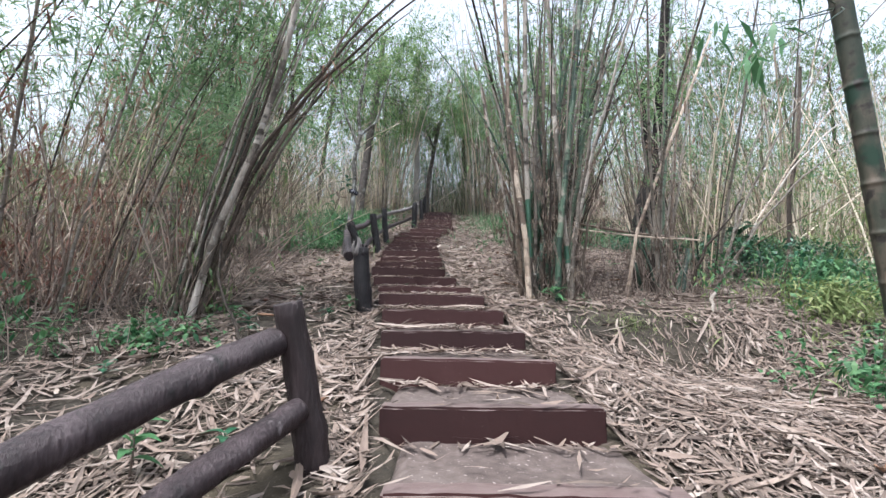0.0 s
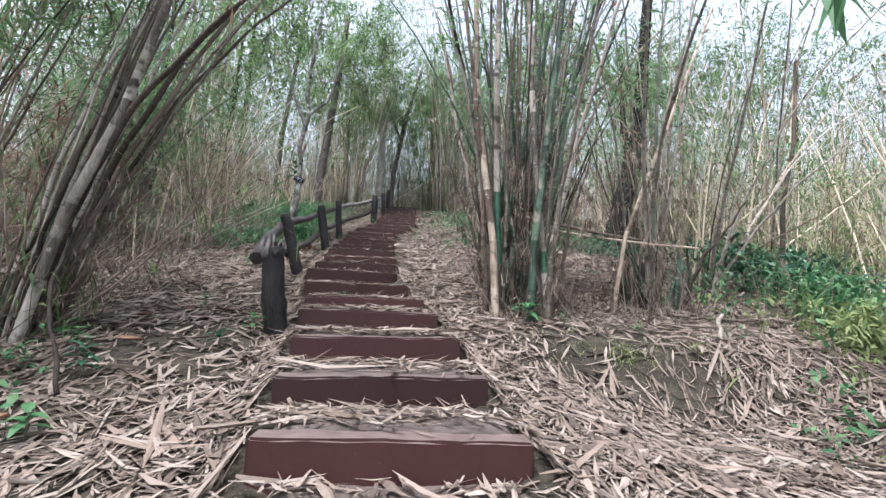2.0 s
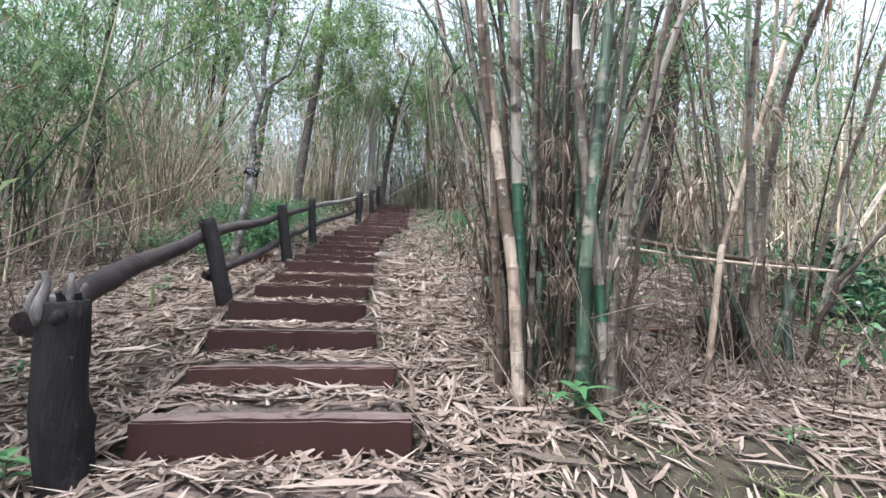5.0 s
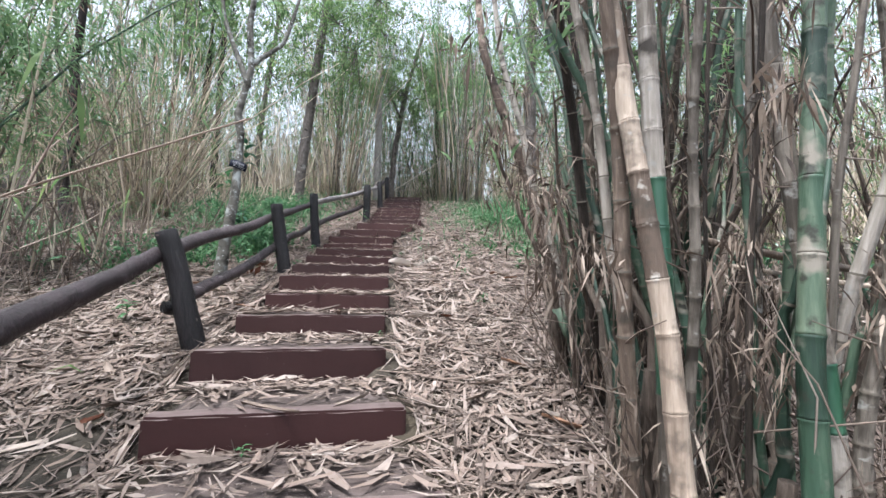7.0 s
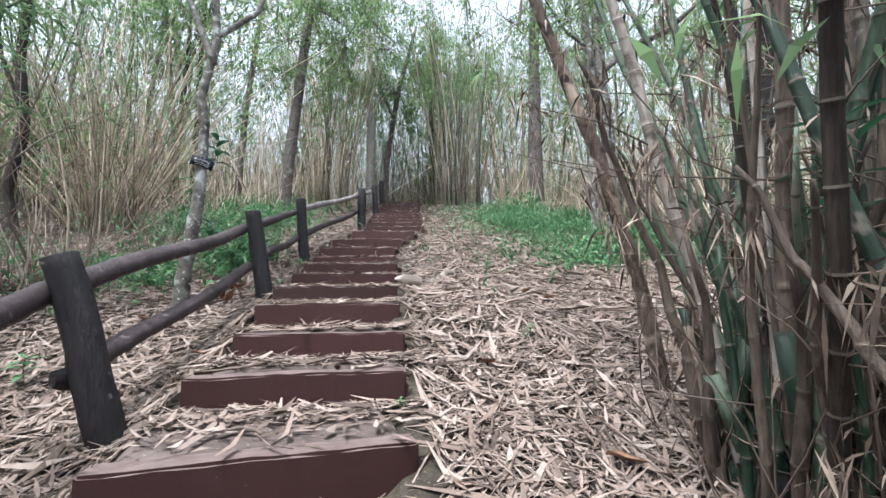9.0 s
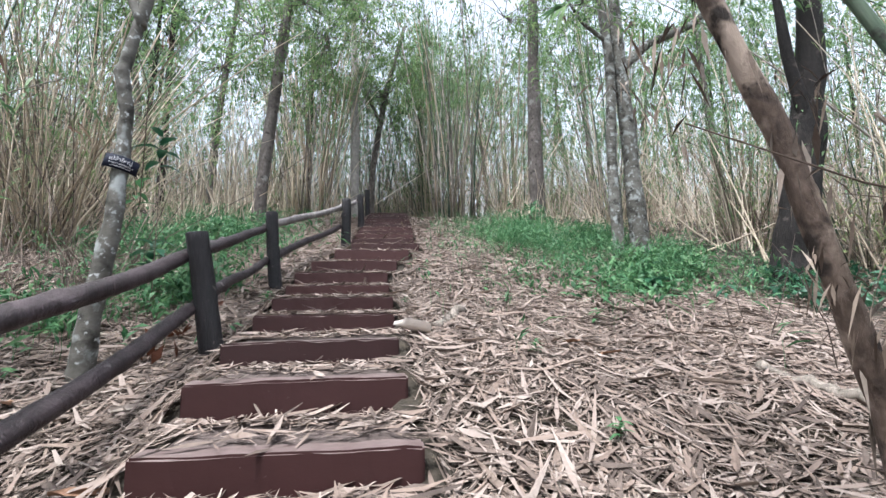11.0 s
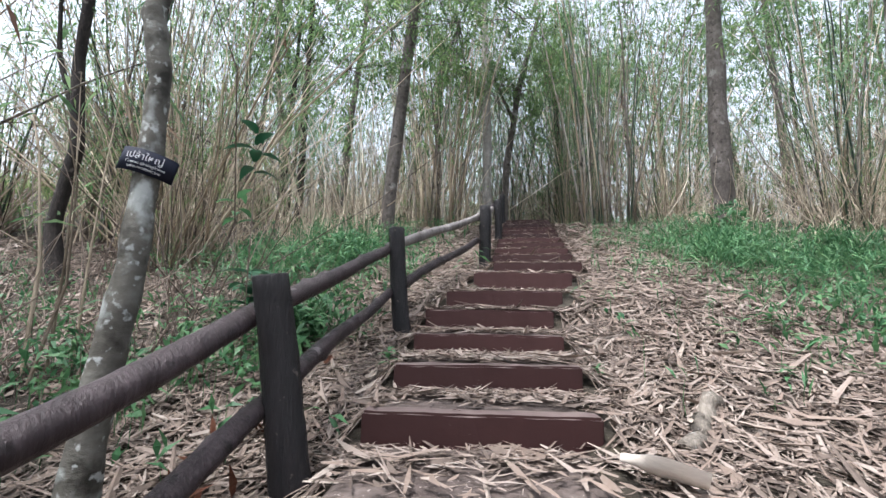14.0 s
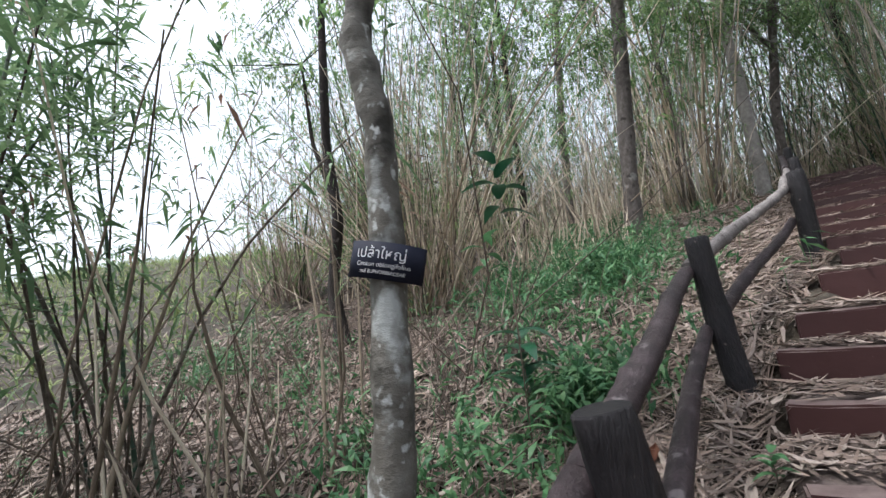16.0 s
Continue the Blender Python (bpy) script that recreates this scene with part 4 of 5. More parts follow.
# ---- trees ----
def tree(name, line, radii, mat, label, seed, limbs=(), crown=0, crown_at=None, spread=1.5, group="", leaf=0.11):
    """Trunk along a line, limbs as lines of their own, and a loose crown of single leaves."""
    g = np.random.default_rng(seed)
    o = np.array(line[0], float)
    top = thing(name, Matrix.Translation(o), label, "tree", group)

    def branch(points, rr, called, sides):
        pts = np.array(points, float)
        t = np.linspace(0, len(pts) - 1, 9 * (len(pts) - 1) + 1)
        c = np.stack([np.interp(t, range(len(pts)), pts[:, k]) for k in range(3)], -1)
        c = np.vstack([c[:1], (c[:-2] + 2 * c[1:-1] + c[2:]) / 4, c[-1:]])
        r = np.interp(t, range(len(pts)), rr)
        th = np.linspace(0, 6.283, sides, endpoint=False)
        q = r[:, None] * (1 + 0.05 * np.sin(th * 2 + seed)[None] + 0.06 * np.sin(th[None] * 3 + t[:, None] * 5) + 0.05 * np.sin(t[:, None] * 7.3 + seed) + 0.015 * g.normal(size=(len(t), sides)))
        v, f = tube(c - o, q, sides)
        put(called, mesh_of(called, v, f, mat), top)

    branch(line, radii, "trunk", 12)
    ends = [np.array(line[-1], float)]
    for pts, rr in limbs:
        branch(pts, rr, "limb", 8)
        ends.append(np.array(pts[-1], float))
    if crown:
        c = ends if crown_at is None else [np.array(q, float) for q in crown_at]
        t0, t1 = [], []
        for q in c:
            for _ in range(14):
                w = g.normal(size=3) * spread * 0.8
                t0.append(q - o)
                t1.append(q - o + w)
        v, f = rods(t0, t1, 0.014, 0.004, 0.06, 4, 4, seed)
        tagged(put("brushwood", mesh_of("brushwood", v, f, mat), top), kind="stuff")
        t0, t1 = np.array(t0), np.array(t1)
        k = g.integers(0, len(t0), crown)
        p = t0[k] + (t1 - t0)[k] * g.uniform(0.25, 1.1, crown)[:, None] + g.normal(size=(crown, 3)) * 0.16
        v, f = leaf_sprays(p, g.normal(size=(crown, 3)), 6, leaf * 1.25, leaf * 0.36, 0.07, seed, 0.5)
        tagged(put("crown", mesh_of("crown", v, f, LEAF_TREE, False), top, "loose crown of green leaves"), kind="stuff")
    return top


tree("sign_tree", [(-2.37, 10.78, G(-2.37, 10.78, 0.15)), (-2.350, 10.80, 2.60), (-2.302, 10.81, 3.1), (-2.245, 10.83, 3.5), (-2.222, 10.84, 3.85), (-2.205, 10.845, 4.25), (-2.204, 10.846, 4.5), (-2.226, 10.83, 4.66), (-2.246, 10.82, 4.8), (-2.215, 10.84, 4.97), (-2.12, 10.88, 5.5), (-2.19, 10.9, 6.2), (-2.0, 11.0, 8.2)],
     [0.105, 0.083, 0.075, 0.067, 0.059, 0.053, 0.050, 0.054, 0.053, 0.047, 0.046, 0.044, 0.03],
     BARK_LICHEN, "slim grey tree with pale lichen patches carrying a name sign", 31,
     [([(-2.13, 10.84, 5.2), (-2.6, 11.0, 6.3), (-2.9, 11.2, 7.8)], [0.042, 0.03, 0.014]), ([(-2.12, 10.88, 5.55), (-1.75, 11.1, 6.0), (-1.45, 11.4, 7.6)], [0.04, 0.032, 0.014])], 760, [(-3.4, 11.6, 7.8), (-2.6, 12.4, 8.0), (-2.3, 11.4, 8.8), (-3.2, 12.6, 8.4), (-3.6, 11.4, 8.8)], 1.1)
tree("tree", [(-3.95, 19.9, G(-3.95, 19.9, 0.1)), (-3.75, 19.9, 7.5), (-3.36, 19.9, 11.0), (-3.1, 19.9, 14)], [0.20, 0.17, 0.15, 0.10], BARK, "straight grey-brown forest tree behind the fence", 32, (), 2600, [(-3.2, 19.9, 12.5), (-3.8, 19.5, 10.6), (-2.2, 19.6, 13.4), (-1.2, 19.8, 11.4), (-2.6, 19, 11.2), (-1.4, 19.4, 12.4), (-2.0, 19.2, 10.4), (-4.9, 19.5, 9.6)], 1.8)
tree("tree", [(-7.4, 14.8, G(-7.4, 14.8, 0.1)), (-7.75, 14.9, 4.6), (-7.6, 15.0, 6.0), (-7.8, 15.0, 7.5), (-7.6, 15, 11)], [0.14, 0.105, 0.10, 0.09, 0.06], BARK_DARK, "dark mossy leaning tree on the litter slope", 33,
     [([(-7.65, 14.95, 6.4), (-8.2, 15, 7.6), (-8.4, 15, 9.4)], [0.05, 0.04, 0.02])], 420, None, 1.7)
tree("tree", [(4.25, 20.8, G(4.25, 20.8, 0.1)), (4.25, 20.8, 8.4), (4.30, 20.8, 10.4), (4.4, 20.8, 14)], [0.27, 0.23, 0.2, 0.15], BARK, "tall straight brown tree at the grass edge", 34, (), 800, [(4.4, 20.8, 13.5), (3.2, 20, 11.8), (5.4, 20.5, 12), (1.9, 20.2, 12.8)], 1.9)
tree("forked_tree", [(4.38, 15.2, G(4.38, 15.2, 0.1)), (4.33, 15.2, 5.6), (4.2, 15.15, 7.2), (4.1, 15.1, 9.5), (4.0, 15, 12)], [0.19, 0.15, 0.14, 0.10, 0.07], BARK_LICHEN, "twin-trunked grey tree with a side branch", 35,
     [([(3.92, 15.1, G(3.92, 15.1, 0.1)), (3.88, 15.1, 5.6), (3.98, 15.1, 7.5), (3.8, 15.1, 9.5), (3.6, 15, 12)], [0.12, 0.10, 0.095, 0.08, 0.06]),
      ([(4.1, 15.1, 7.35), (4.8, 15.1, 8.0), (5.7, 15.1, 8.4), (6.6, 15.1, 9.2)], [0.09, 0.08, 0.07, 0.03]), ([(4.05, 15.1, 7.9), (3.4, 15, 8.3), (2.9, 14.8, 8.9)], [0.05, 0.03, 0.015])], 800, [(3.4, 14.9, 8.6), (3.8, 15, 12), (5.5, 15, 9.8), (4.4, 15, 11)], 1.6)
tree("tree", [(5.92, 13.6, G(5.92, 13.6, 0.2)), (5.98, 13.6, 3.75), (6.15, 13.6, 4.5), (6.46, 13.65, 5.6), (6.72, 13.7, 6.8), (7.2, 13.7, 12)], [0.40, 0.29, 0.27, 0.25, 0.20, 0.12], BURNT_BARK, "thick dark fire-blackened tree leaning over the slope", 36,
     [([(6.46, 13.6, 5.6), (6.25, 13.6, 6.8), (6.2, 13.7, 8.5)], [0.12, 0.09, 0.05])], 420, None, 1.8)
tree("tree", [(-1.75, 24.5, G(-1.75, 24.5, 0.1)), (-1.75, 24.5, 9), (-1.8, 24.5, 12), (-1.9, 24.5, 16)], [0.17, 0.15, 0.13, 0.08], BARK_PALE, "pale grey tree at the top of the stairs", 37, (), 1500, [(-1.8, 24.5, 11.5), (-0.9, 24.0, 13), (-2.8, 24.3, 12.6), (-1.8, 24.5, 15)], 2.0)
tree("tree", [(-1.25, 25.6, G(-1.25, 25.6, 0.1)), (-1.1, 25.6, 9), (-0.6, 25.6, 12), (0.2, 25.6, 15)], [0.14, 0.12, 0.11, 0.07], BARK, "dark leaning tree at the top of the stairs", 38,
     [([(-0.85, 25.6, 10.6), (-1.6, 25.6, 12.4), (-2.2, 25.6, 15)], [0.07, 0.05, 0.02])], 1900, [(0, 25.6, 13), (-1.6, 25, 12.5), (1.0, 25, 14), (-0.6, 25, 11.5)], 2.0)
for i, (x, y, h) in enumerate([(-9.4, 17.2, 2.6), (-8.7, 18.4, 3.4), (-11.0, 18.2, 3.0)]):
    z = G(x, y)
    tree("leafy_shrub", [(x, y, z - 0.1), (x + 0.1, y, z + 0.5 * h), (x - 0.1, y + 0.1, z + h)], [0.05, 0.04, 0.02], BARK, "light green leafy shrub at the edge of the open slope", 140 + i,
         (), 150, [(x, y, z + 0.5 * h), (x + 0.5, y, z + 0.75 * h), (x - 0.5, y, z + 0.7 * h), (x, y, z + h)], 0.8, "leafy shrubs", 0.12)
for i, (x, y) in enumerate([(1.0, 29), (2.8, 31), (-4.5, 29), (8.5, 26), (-11, 27), (13, 24), (-14, 33), (5.5, 34), (-7.5, 36), (17, 14)]):
    z = G(x, y)
    dx = 0.5 * math.sin(i * 3.3)
    tree("tree", [(x, y, z - 0.1), (x + dx * 0.4, y, z + 3), (x + dx, y, z + 6), (x + dx * 1.6, y, z + 10)], [0.17, 0.14, 0.11, 0.05], BARK if i % 2 else BARK_DARK, "slender forest tree with a thin green crown", 50 + i,
         (), 520, [(x + dx, y, z + 6.5), (x + dx * 1.5, y + 0.6, z + 8.5), (x, y - 0.6, z + 9.5)], 2.1, "slender forest trees", 0.15)
for i in range(26):
    x, y = -15 + 42 * ((i * 0.618) % 1.0), 25 + 24 * ((i * 0.381 + 0.2) % 1.0)
    if abs(x + 0.3) < 2:
        x += 3.5
    z, dx = G(x, y), 0.8 * math.sin(i * 2.1)
    tree("tree", [(x, y, z - 0.1), (x + dx * 0.3, y, z + 4), (x + dx, y, z + 8), (x + dx * 1.5, y, z + 13)], [0.16, 0.13, 0.10, 0.05], BARK if i % 3 else BARK_DARK, "tall far forest tree with a loose green crown", 80 + i,
         (), 430, [(x + dx, y, z + 7.5), (x + dx * 1.3, y + 0.8, z + 9.5), (x - 1.2, y - 0.6, z + 11), (x + 1.5, y, z + 12.5), (x, y, z + 14)], 2.7, "far forest trees", 0.22)

# ---- litter ----
gl = np.random.default_rng(3)


def on_stairs(x, y):
    return np.abs(x - np.interp(y, SY, SX)) < 0.72


def litter(n, x0, x1, y0, y1, length, width, seed, keep, cup=0.0):
    g = np.random.default_rng(seed)
    x, y = g.uniform(x0, x1, n), g.uniform(y0, y1, n)
    ok = keep(x, y, g)
    x, y = x[ok], y[ok]
    n = len(x)
    ln, wd = g.gamma(4, length / 4, n), width * g.uniform(0.35, 1.3, n)
    a = g.uniform(0, 2 * np.pi, n)
    d = np.stack([np.cos(a), np.sin(a)], -1)
    s = np.array([-0.5, 0.0, 0.5])
    px = x[:, None] + d[:, :1] * ln[:, None] * s
    py = y[:, None] + d[:, 1:] * ln[:, None] * s
    lift = g.uniform(0.004, 0.035, n)[:, None] + g.normal(0, 0.065, n)[:, None] * ln[:, None] * s + g.normal(0.03, 0.06, n)[:, None] * ln[:, None] * (np.abs(s) * 2) ** 2
    flat = on_stairs(x, y)
    here = ground_z(x, y)
    kk = np.clip(np.searchsorted(SY, y - np.tan(np.radians(np.interp(y, SY, SA))) * (x - np.interp(y, SY, SX)), side="right") - 1, 0, len(SY) - 1)
    here = np.where(flat & (here < SZ[kk] + 0.004) & (np.abs(x - np.interp(y, SY, SX)) < 0.64), SZ[kk] + 0.003, here)
    pz = np.where(flat[:, None], here[:, None], ground_z(px, py)) + np.maximum(lift, 0.002)
    side = np.stack([-d[:, 1], d[:, 0]], -1)
    roll = g.normal(0, 0.36, n)
    wf = np.stack([g.uniform(0.05, 0.55, n), np.ones(n), g.uniform(0.02, 0.22, n)], -1)
    off = 0.5 * wd[:, None] * wf
    l = np.stack([px + side[:, :1] * off, py + side[:, 1:] * off, pz + np.maximum(off * np.sin(roll)[:, None], -0.003)], -1)
    r = np.stack([px - side[:, :1] * off, py - side[:, 1:] * off, pz - np.minimum(off * np.sin(roll)[:, None], 0.003)], -1)
    if cup:
        mid = (l + r) / 2 + np.stack([0 * off, 0 * off, off * (cup * g.uniform(-0.3, 1.0, n))[:, None]], -1)
        v = np.stack([l, mid, r], 2).reshape(-1, 3)
        b = np.arange(n)[:, None] * 9
        return v, np.concatenate([b + np.array([[q, q + 1, q + 4, q + 3]]) for q in (0, 1, 3, 4)])
    v = np.stack([l, r], 2).reshape(-1, 3)
    b = np.arange(n)[:, None] * 6
    f = np.concatenate([b + np.array([[0, 1, 3, 2]]), b + np.array([[2, 3, 5, 4]])])
    return v, f


def bare(x, y):
    return np.exp(-((x - 2.25) / 1.05) ** 4 - ((y - 5.30) / 0.52) ** 4)


def near_rule(x, y, g):
    c = np.interp(y, SY, SX)
    k = np.clip(np.searchsorted(SY, y, side="right") - 1, 0, len(SY) - 2)
    lean = np.tan(np.radians(np.interp(y, SY, SA)))
    share = (y - lean * (x - c) - SY[k]) / (SY[k + 1] - SY[k])
    p = np.where(np.abs(x - c) < 0.72, np.where(share < 0.2, np.where(y > 12.2, 0.07, 0.04), 0.0) + np.where((share < 0.26) | (share > 0.95), 0.0, np.where(y < 3.2, 0.02 + 0.22 * (share > 0.8), 0.22 + 0.5 * (y > 12) + np.where(y < 5, 0.2, 0.5) * (share > 0.62))), 1.0)
    p = p * (1 - 0.86 * bare(x, y))
    # Litter thinned left of the lower steps; dark soil there stands in for canopy shade.
    p = np.where((x < c - 0.9) & (y < 7.5), p * np.clip(0.44 + 0.40 * np.sin(x * 2.3 + y) * np.sin(y * 1.9 - x), 0.16, 1), p)
    p = p * np.clip((x + 4.5) / 1.6, 0.05, 1) * np.clip((5.2 - x) / 1.4, 0.05, 1) * np.clip((y + 0.1) / 1.0, 0.05, 1)
    return g.uniform(0, 1, len(x)) < p


v, f = litter(135000, -4.5, 5.2, 0.0, 23.0, 0.175, 0.025, 4, near_rule)
leaf_litter = tagged(new("leaf_litter", mesh_of("leaf_litter", v, f, LITTER, False)), "thick litter of dry tan bamboo leaves and sheaths on the slope", "leaf litter", kind="stuff")
v, f = litter(100000, -4.5, 5.2, 0.0, 23.0, 0.11, 0.016, 14, near_rule)
tagged(new("leaf_litter", mesh_of("leaf_litter", v, f, LITTER, False)), "fine dry bamboo leaf scraps among the larger litter", "leaf litter", kind="stuff")
v, f = litter(22000, -4.5, 5.2, 0.0, 23.0, 0.25, 0.040, 24, near_rule, 1.1)
tagged(new("leaf_litter", mesh_of("leaf_litter", v, f, LITTER, False)), "broad curled bamboo sheaths matted on the slope", "leaf litter", kind="stuff")
v, f = litter(60000, -18, 14, -3, 30, 0.24, 0.05, 5, lambda x, y, g: ~((np.abs(x - 0.3) < 4.3) & (y > 0.2) & (y < 22.5)) & ~on_stairs(x, y) & ~((x < -11) & (g.uniform(0, 1, len(x)) < 0.7)))
tagged(new("leaf_litter", mesh_of("leaf_litter", v, f, LITTER, False)), "dry bamboo litter on the outer slope", "leaf litter", kind="stuff")

v, f = litter(46000, -11, -4.4, 5.5, 19.0, 0.19, 0.030, 34, lambda x, y, g: g.uniform(0, 1, len(x)) < np.clip(0.6 + 0.5 * np.sin(x * 1.3 + y) * np.sin(y * 0.9 - x), 0.15, 1))
tagged(new("leaf_litter", mesh_of("leaf_litter", v, f, LITTER, False)), "brown dry litter under the brush of the open slope", "leaf litter", kind="stuff")

# large single sheaths
def sheath_mesh(length, width, curl, seed):
    g = np.random.default_rng(seed)
    s, c = np.linspace(0, 1, 7), np.linspace(-1, 1, 5)
    w = width * np.minimum(1, 2.6 * (1 - s)) * (0.7 + 0.3 * np.sin(s * 3))
    v = np.stack([np.repeat((s - 0.5) * length, 5).reshape(7, 5), 0.5 * w[:, None] * c[None], curl * width * (c ** 2)[None] + 0.06 * length * (s[:, None] - 0.5) ** 2 + 0.002 * g.normal(size=(7, 5))], -1)
    i = (np.arange(6)[:, None] * 5 + np.arange(4)[None]).ravel()
    return mesh_of("dry_leaf", v.reshape(-1, 3), np.stack([i, i + 1, i + 6, i + 5], -1), SHEATH)


sheaths = [sheath_mesh(0.20 + 0.035 * k, 0.035 + 0.008 * (k % 3), 0.15 + 0.1 * (k % 4), k) for k in range(8)]
gs = random.Random(9)
count = 0
while count < 280:
    x, y = gs.uniform(-2.6, 3.6), gs.uniform(0.6, 14)
    if abs(x - float(np.interp(y, SY, SX))) < 0.68 and gs.random() < 0.9 or float(bare(x, y)) > 0.4:
        continue
    put("dry_leaf", sheaths[count % 8], leaf_litter, "", pose(x, y, G(x, y) + gs.uniform(0.015, 0.04), gs.gauss(0, 14), gs.gauss(0, 8) - 5, gs.uniform(0, 360)))
    count += 1

brown = [sheath_mesh(0.16 + 0.03 * k, 0.06, 0.3, 60 + k) for k in range(3)]
for me in brown:
    me.materials[0] = RUST_LEAF if me is brown[0] else material("brown_sheath", [(0.14, 0.075, 0.045), (0.26, 0.15, 0.095)], 25, 0.7, 0.2, (1, 6, 1))
for k in range(26):
    x, y = gs.uniform(-2.4, 3.4), gs.uniform(1.0, 13)
    if abs(x - float(np.interp(y, SY, SX))) > 0.7:
        put("dry_leaf", brown[k % 3], leaf_litter, "rust-brown dry leaf", pose(x, y, G(x, y) + 0.045, gs.gauss(0, 10), gs.gauss(-4, 6), gs.uniform(0, 360)))

# the pale sheath at the end of a step
pale = new("bamboo_sheath", sheath_mesh(0.34, 0.20, 0.18, 40))
pale.data.materials[0] = material("pale_sheath", [(0.58, 0.50, 0.44), (0.74, 0.67, 0.60)], 25, 0.7, 0.2, (1, 6, 1))
pale.matrix_basis = pose(0.02, 11.25, G(0.02, 11.25) + 0.09, 38, -10, 165)
tagged(pale, "broad pale beige bamboo sheath lying at the end of a step", "bamboo sheath")

# ---- low plants ----
def herb_bed(name, cx, cy, rx, ry, n, height, length, width, mat, seed, label, upright=0.9, fan=5):
    g = np.random.default_rng(seed)
    n = int(n * 0.8)
    q, a = np.abs(g.normal(0, 0.58, n)), g.uniform(0, 6.283, n)
    x, y = cx + rx * q * np.cos(a), cy + ry * q * np.sin(a)
    ok = (np.abs(x - np.interp(y, SY, SX)) > 0.8) & (np.sin(x * 3.1 + seed) * np.sin(y * 2.7 + seed) > -0.55)
    x, y = x[ok], y[ok]
    n = len(x)
    hh = height * g.uniform(0.15, 1.0, n)
    p = np.stack([x, y, ground_z(x, y) + hh], -1)
    w = g.normal(size=(n, 3)) * 0.7 + np.array([0, 0, upright])
    v, f = leaf_sprays(p, w, fan, length, width, 0.05, seed, 0.35)
    s = np.stack([x, y, ground_z(x, y) - 0.02], -1)
    ob = tagged(new(name, mesh_of(name, v, f, mat, False)), label, "undergrowth", kind="stuff")
    v, f = rods(s, p, 0.003, 0.0015, 0.05, 3, 3, seed)
    tagged(put("stem", mesh_of("stem", v, f, mat), ob), kind="stuff")
    return ob


herb_bed("grass_patch", 2.6, 17.0, 1.8, 4.4, 2100, 0.36, 0.22, 0.018, HERB, 60, "bright green grassy undergrowth beside the litter path", 1.2)
herb_bed("grass_patch", 4.4, 14.2, 2.2, 1.7, 900, 0.30, 0.20, 0.022, HERB, 61, "green undergrowth round the twin-trunked tree", 0.9)
herb_bed("bush", 3.3, 18.6, 0.55, 0.5, 160, 0.75, 0.2, 0.05, HERB, 73, "low leafy bush at the edge of the grass", 0.5)
herb_bed("herb_patch", -4.2, 12.4, 1.4, 1.3, 120, 0.35, 0.15, 0.035, HERB, 74, "green herbs on the litter slope", 0.7)
herb_bed("herb_patch", -6.8, 13.6, 1.8, 1.6, 130, 0.35, 0.15, 0.035, HERB, 75, "green herbs on the litter slope", 0.7)
herb_bed("herb_patch", -5.0, 16.6, 1.5, 2.0, 420, 0.55, 0.2, 0.03, HERB, 76, "green undergrowth at the foot of the straw bamboo", 0.8)
herb_bed("herb_patch", 3.1, 13.1, 1.6, 0.9, 220, 0.22, 0.13, 0.045, HERB, 62, "scattered low green herbs among the litter", 0.5)
herb_bed("herb_patch", -3.6, 16.4, 1.6, 3.6, 1300, 0.50, 0.20, 0.030, HERB, 63, "green undergrowth behind the log fence", 0.8)
herb_bed("herb_patch", -2.7, 13.2, 0.7, 1.5, 300, 0.42, 0.17, 0.040, HERB, 64, "leafy green weeds at the foot of the fence", 0.7)
herb_bed("herb_patch", 5.6, 12.6, 1.5, 0.9, 260, 0.34, 0.17, 0.055, HERB_DARK, 81, "dark broad-leaved herbs at the foot of the blackened tree", 0.5)
herb_bed("herb_patch", 3.6, 13.9, 1.5, 0.8, 300, 0.30, 0.16, 0.045, HERB, 82, "low broad-leaved herbs at the edge of the litter", 0.5)
herb_bed("grass_patch", 3.9, 16.6, 1.7, 2.2, 900, 0.42, 0.26, 0.02, HERB, 83, "long green grass round the trees", 1.2)
herb_bed("herb_patch", -3.3, 11.6, 0.8, 1.6, 260, 0.34, 0.15, 0.04, HERB, 84, "green weeds behind the log fence", 0.7)
herb_bed("herb_patch", 6.3, 8.6, 1.6, 1.6, 420, 0.7, 0.17, 0.055, HERB_DARK, 85, "dark leafy shrubs between the bamboo clumps", 0.5)
herb_bed("grass_patch", 2.3, 5.3, 1.0, 0.4, 170, 0.04, 0.08, 0.006, HILL_GRASS, 86, "short sparse olive grass on the bare soil bank", 0.8)
herb_bed("herb_patch", 5.8, 6.8, 1.7, 1.9, 520, 0.50, 0.16, 0.045, HERB, 65, "green weeds at the shady edge of the clump", 0.6)
herb_bed("herb_patch", 7.5, 10.4, 2.2, 2.0, 520, 0.60, 0.18, 0.05, HERB, 66, "green shrubs under the far bamboo", 0.6)
herb_bed("herb_patch", 4.7, 5.3, 1.2, 1.2, 330, 0.42, 0.14, 0.028, HILL_GRASS, 77, "yellow-green weeds at the edge of the litter", 0.7)
herb_bed("herb_patch", 3.9, 3.4, 0.8, 1.3, 300, 0.30, 0.12, 0.045, HERB, 67, "small green herbs in the litter", 0.5)
herb_bed("herb_patch", -2.7, 4.2, 1.0, 0.7, 110, 0.16, 0.09, 0.05, HERB, 68, "low green seedlings at the foot of the leaning bamboo", 0.4)
herb_bed("herb_patch", -4.0, 3.8, 0.9, 0.9, 240, 0.55, 0.13, 0.035, HERB, 69, "green weeds at the thicket's foot", 0.7)
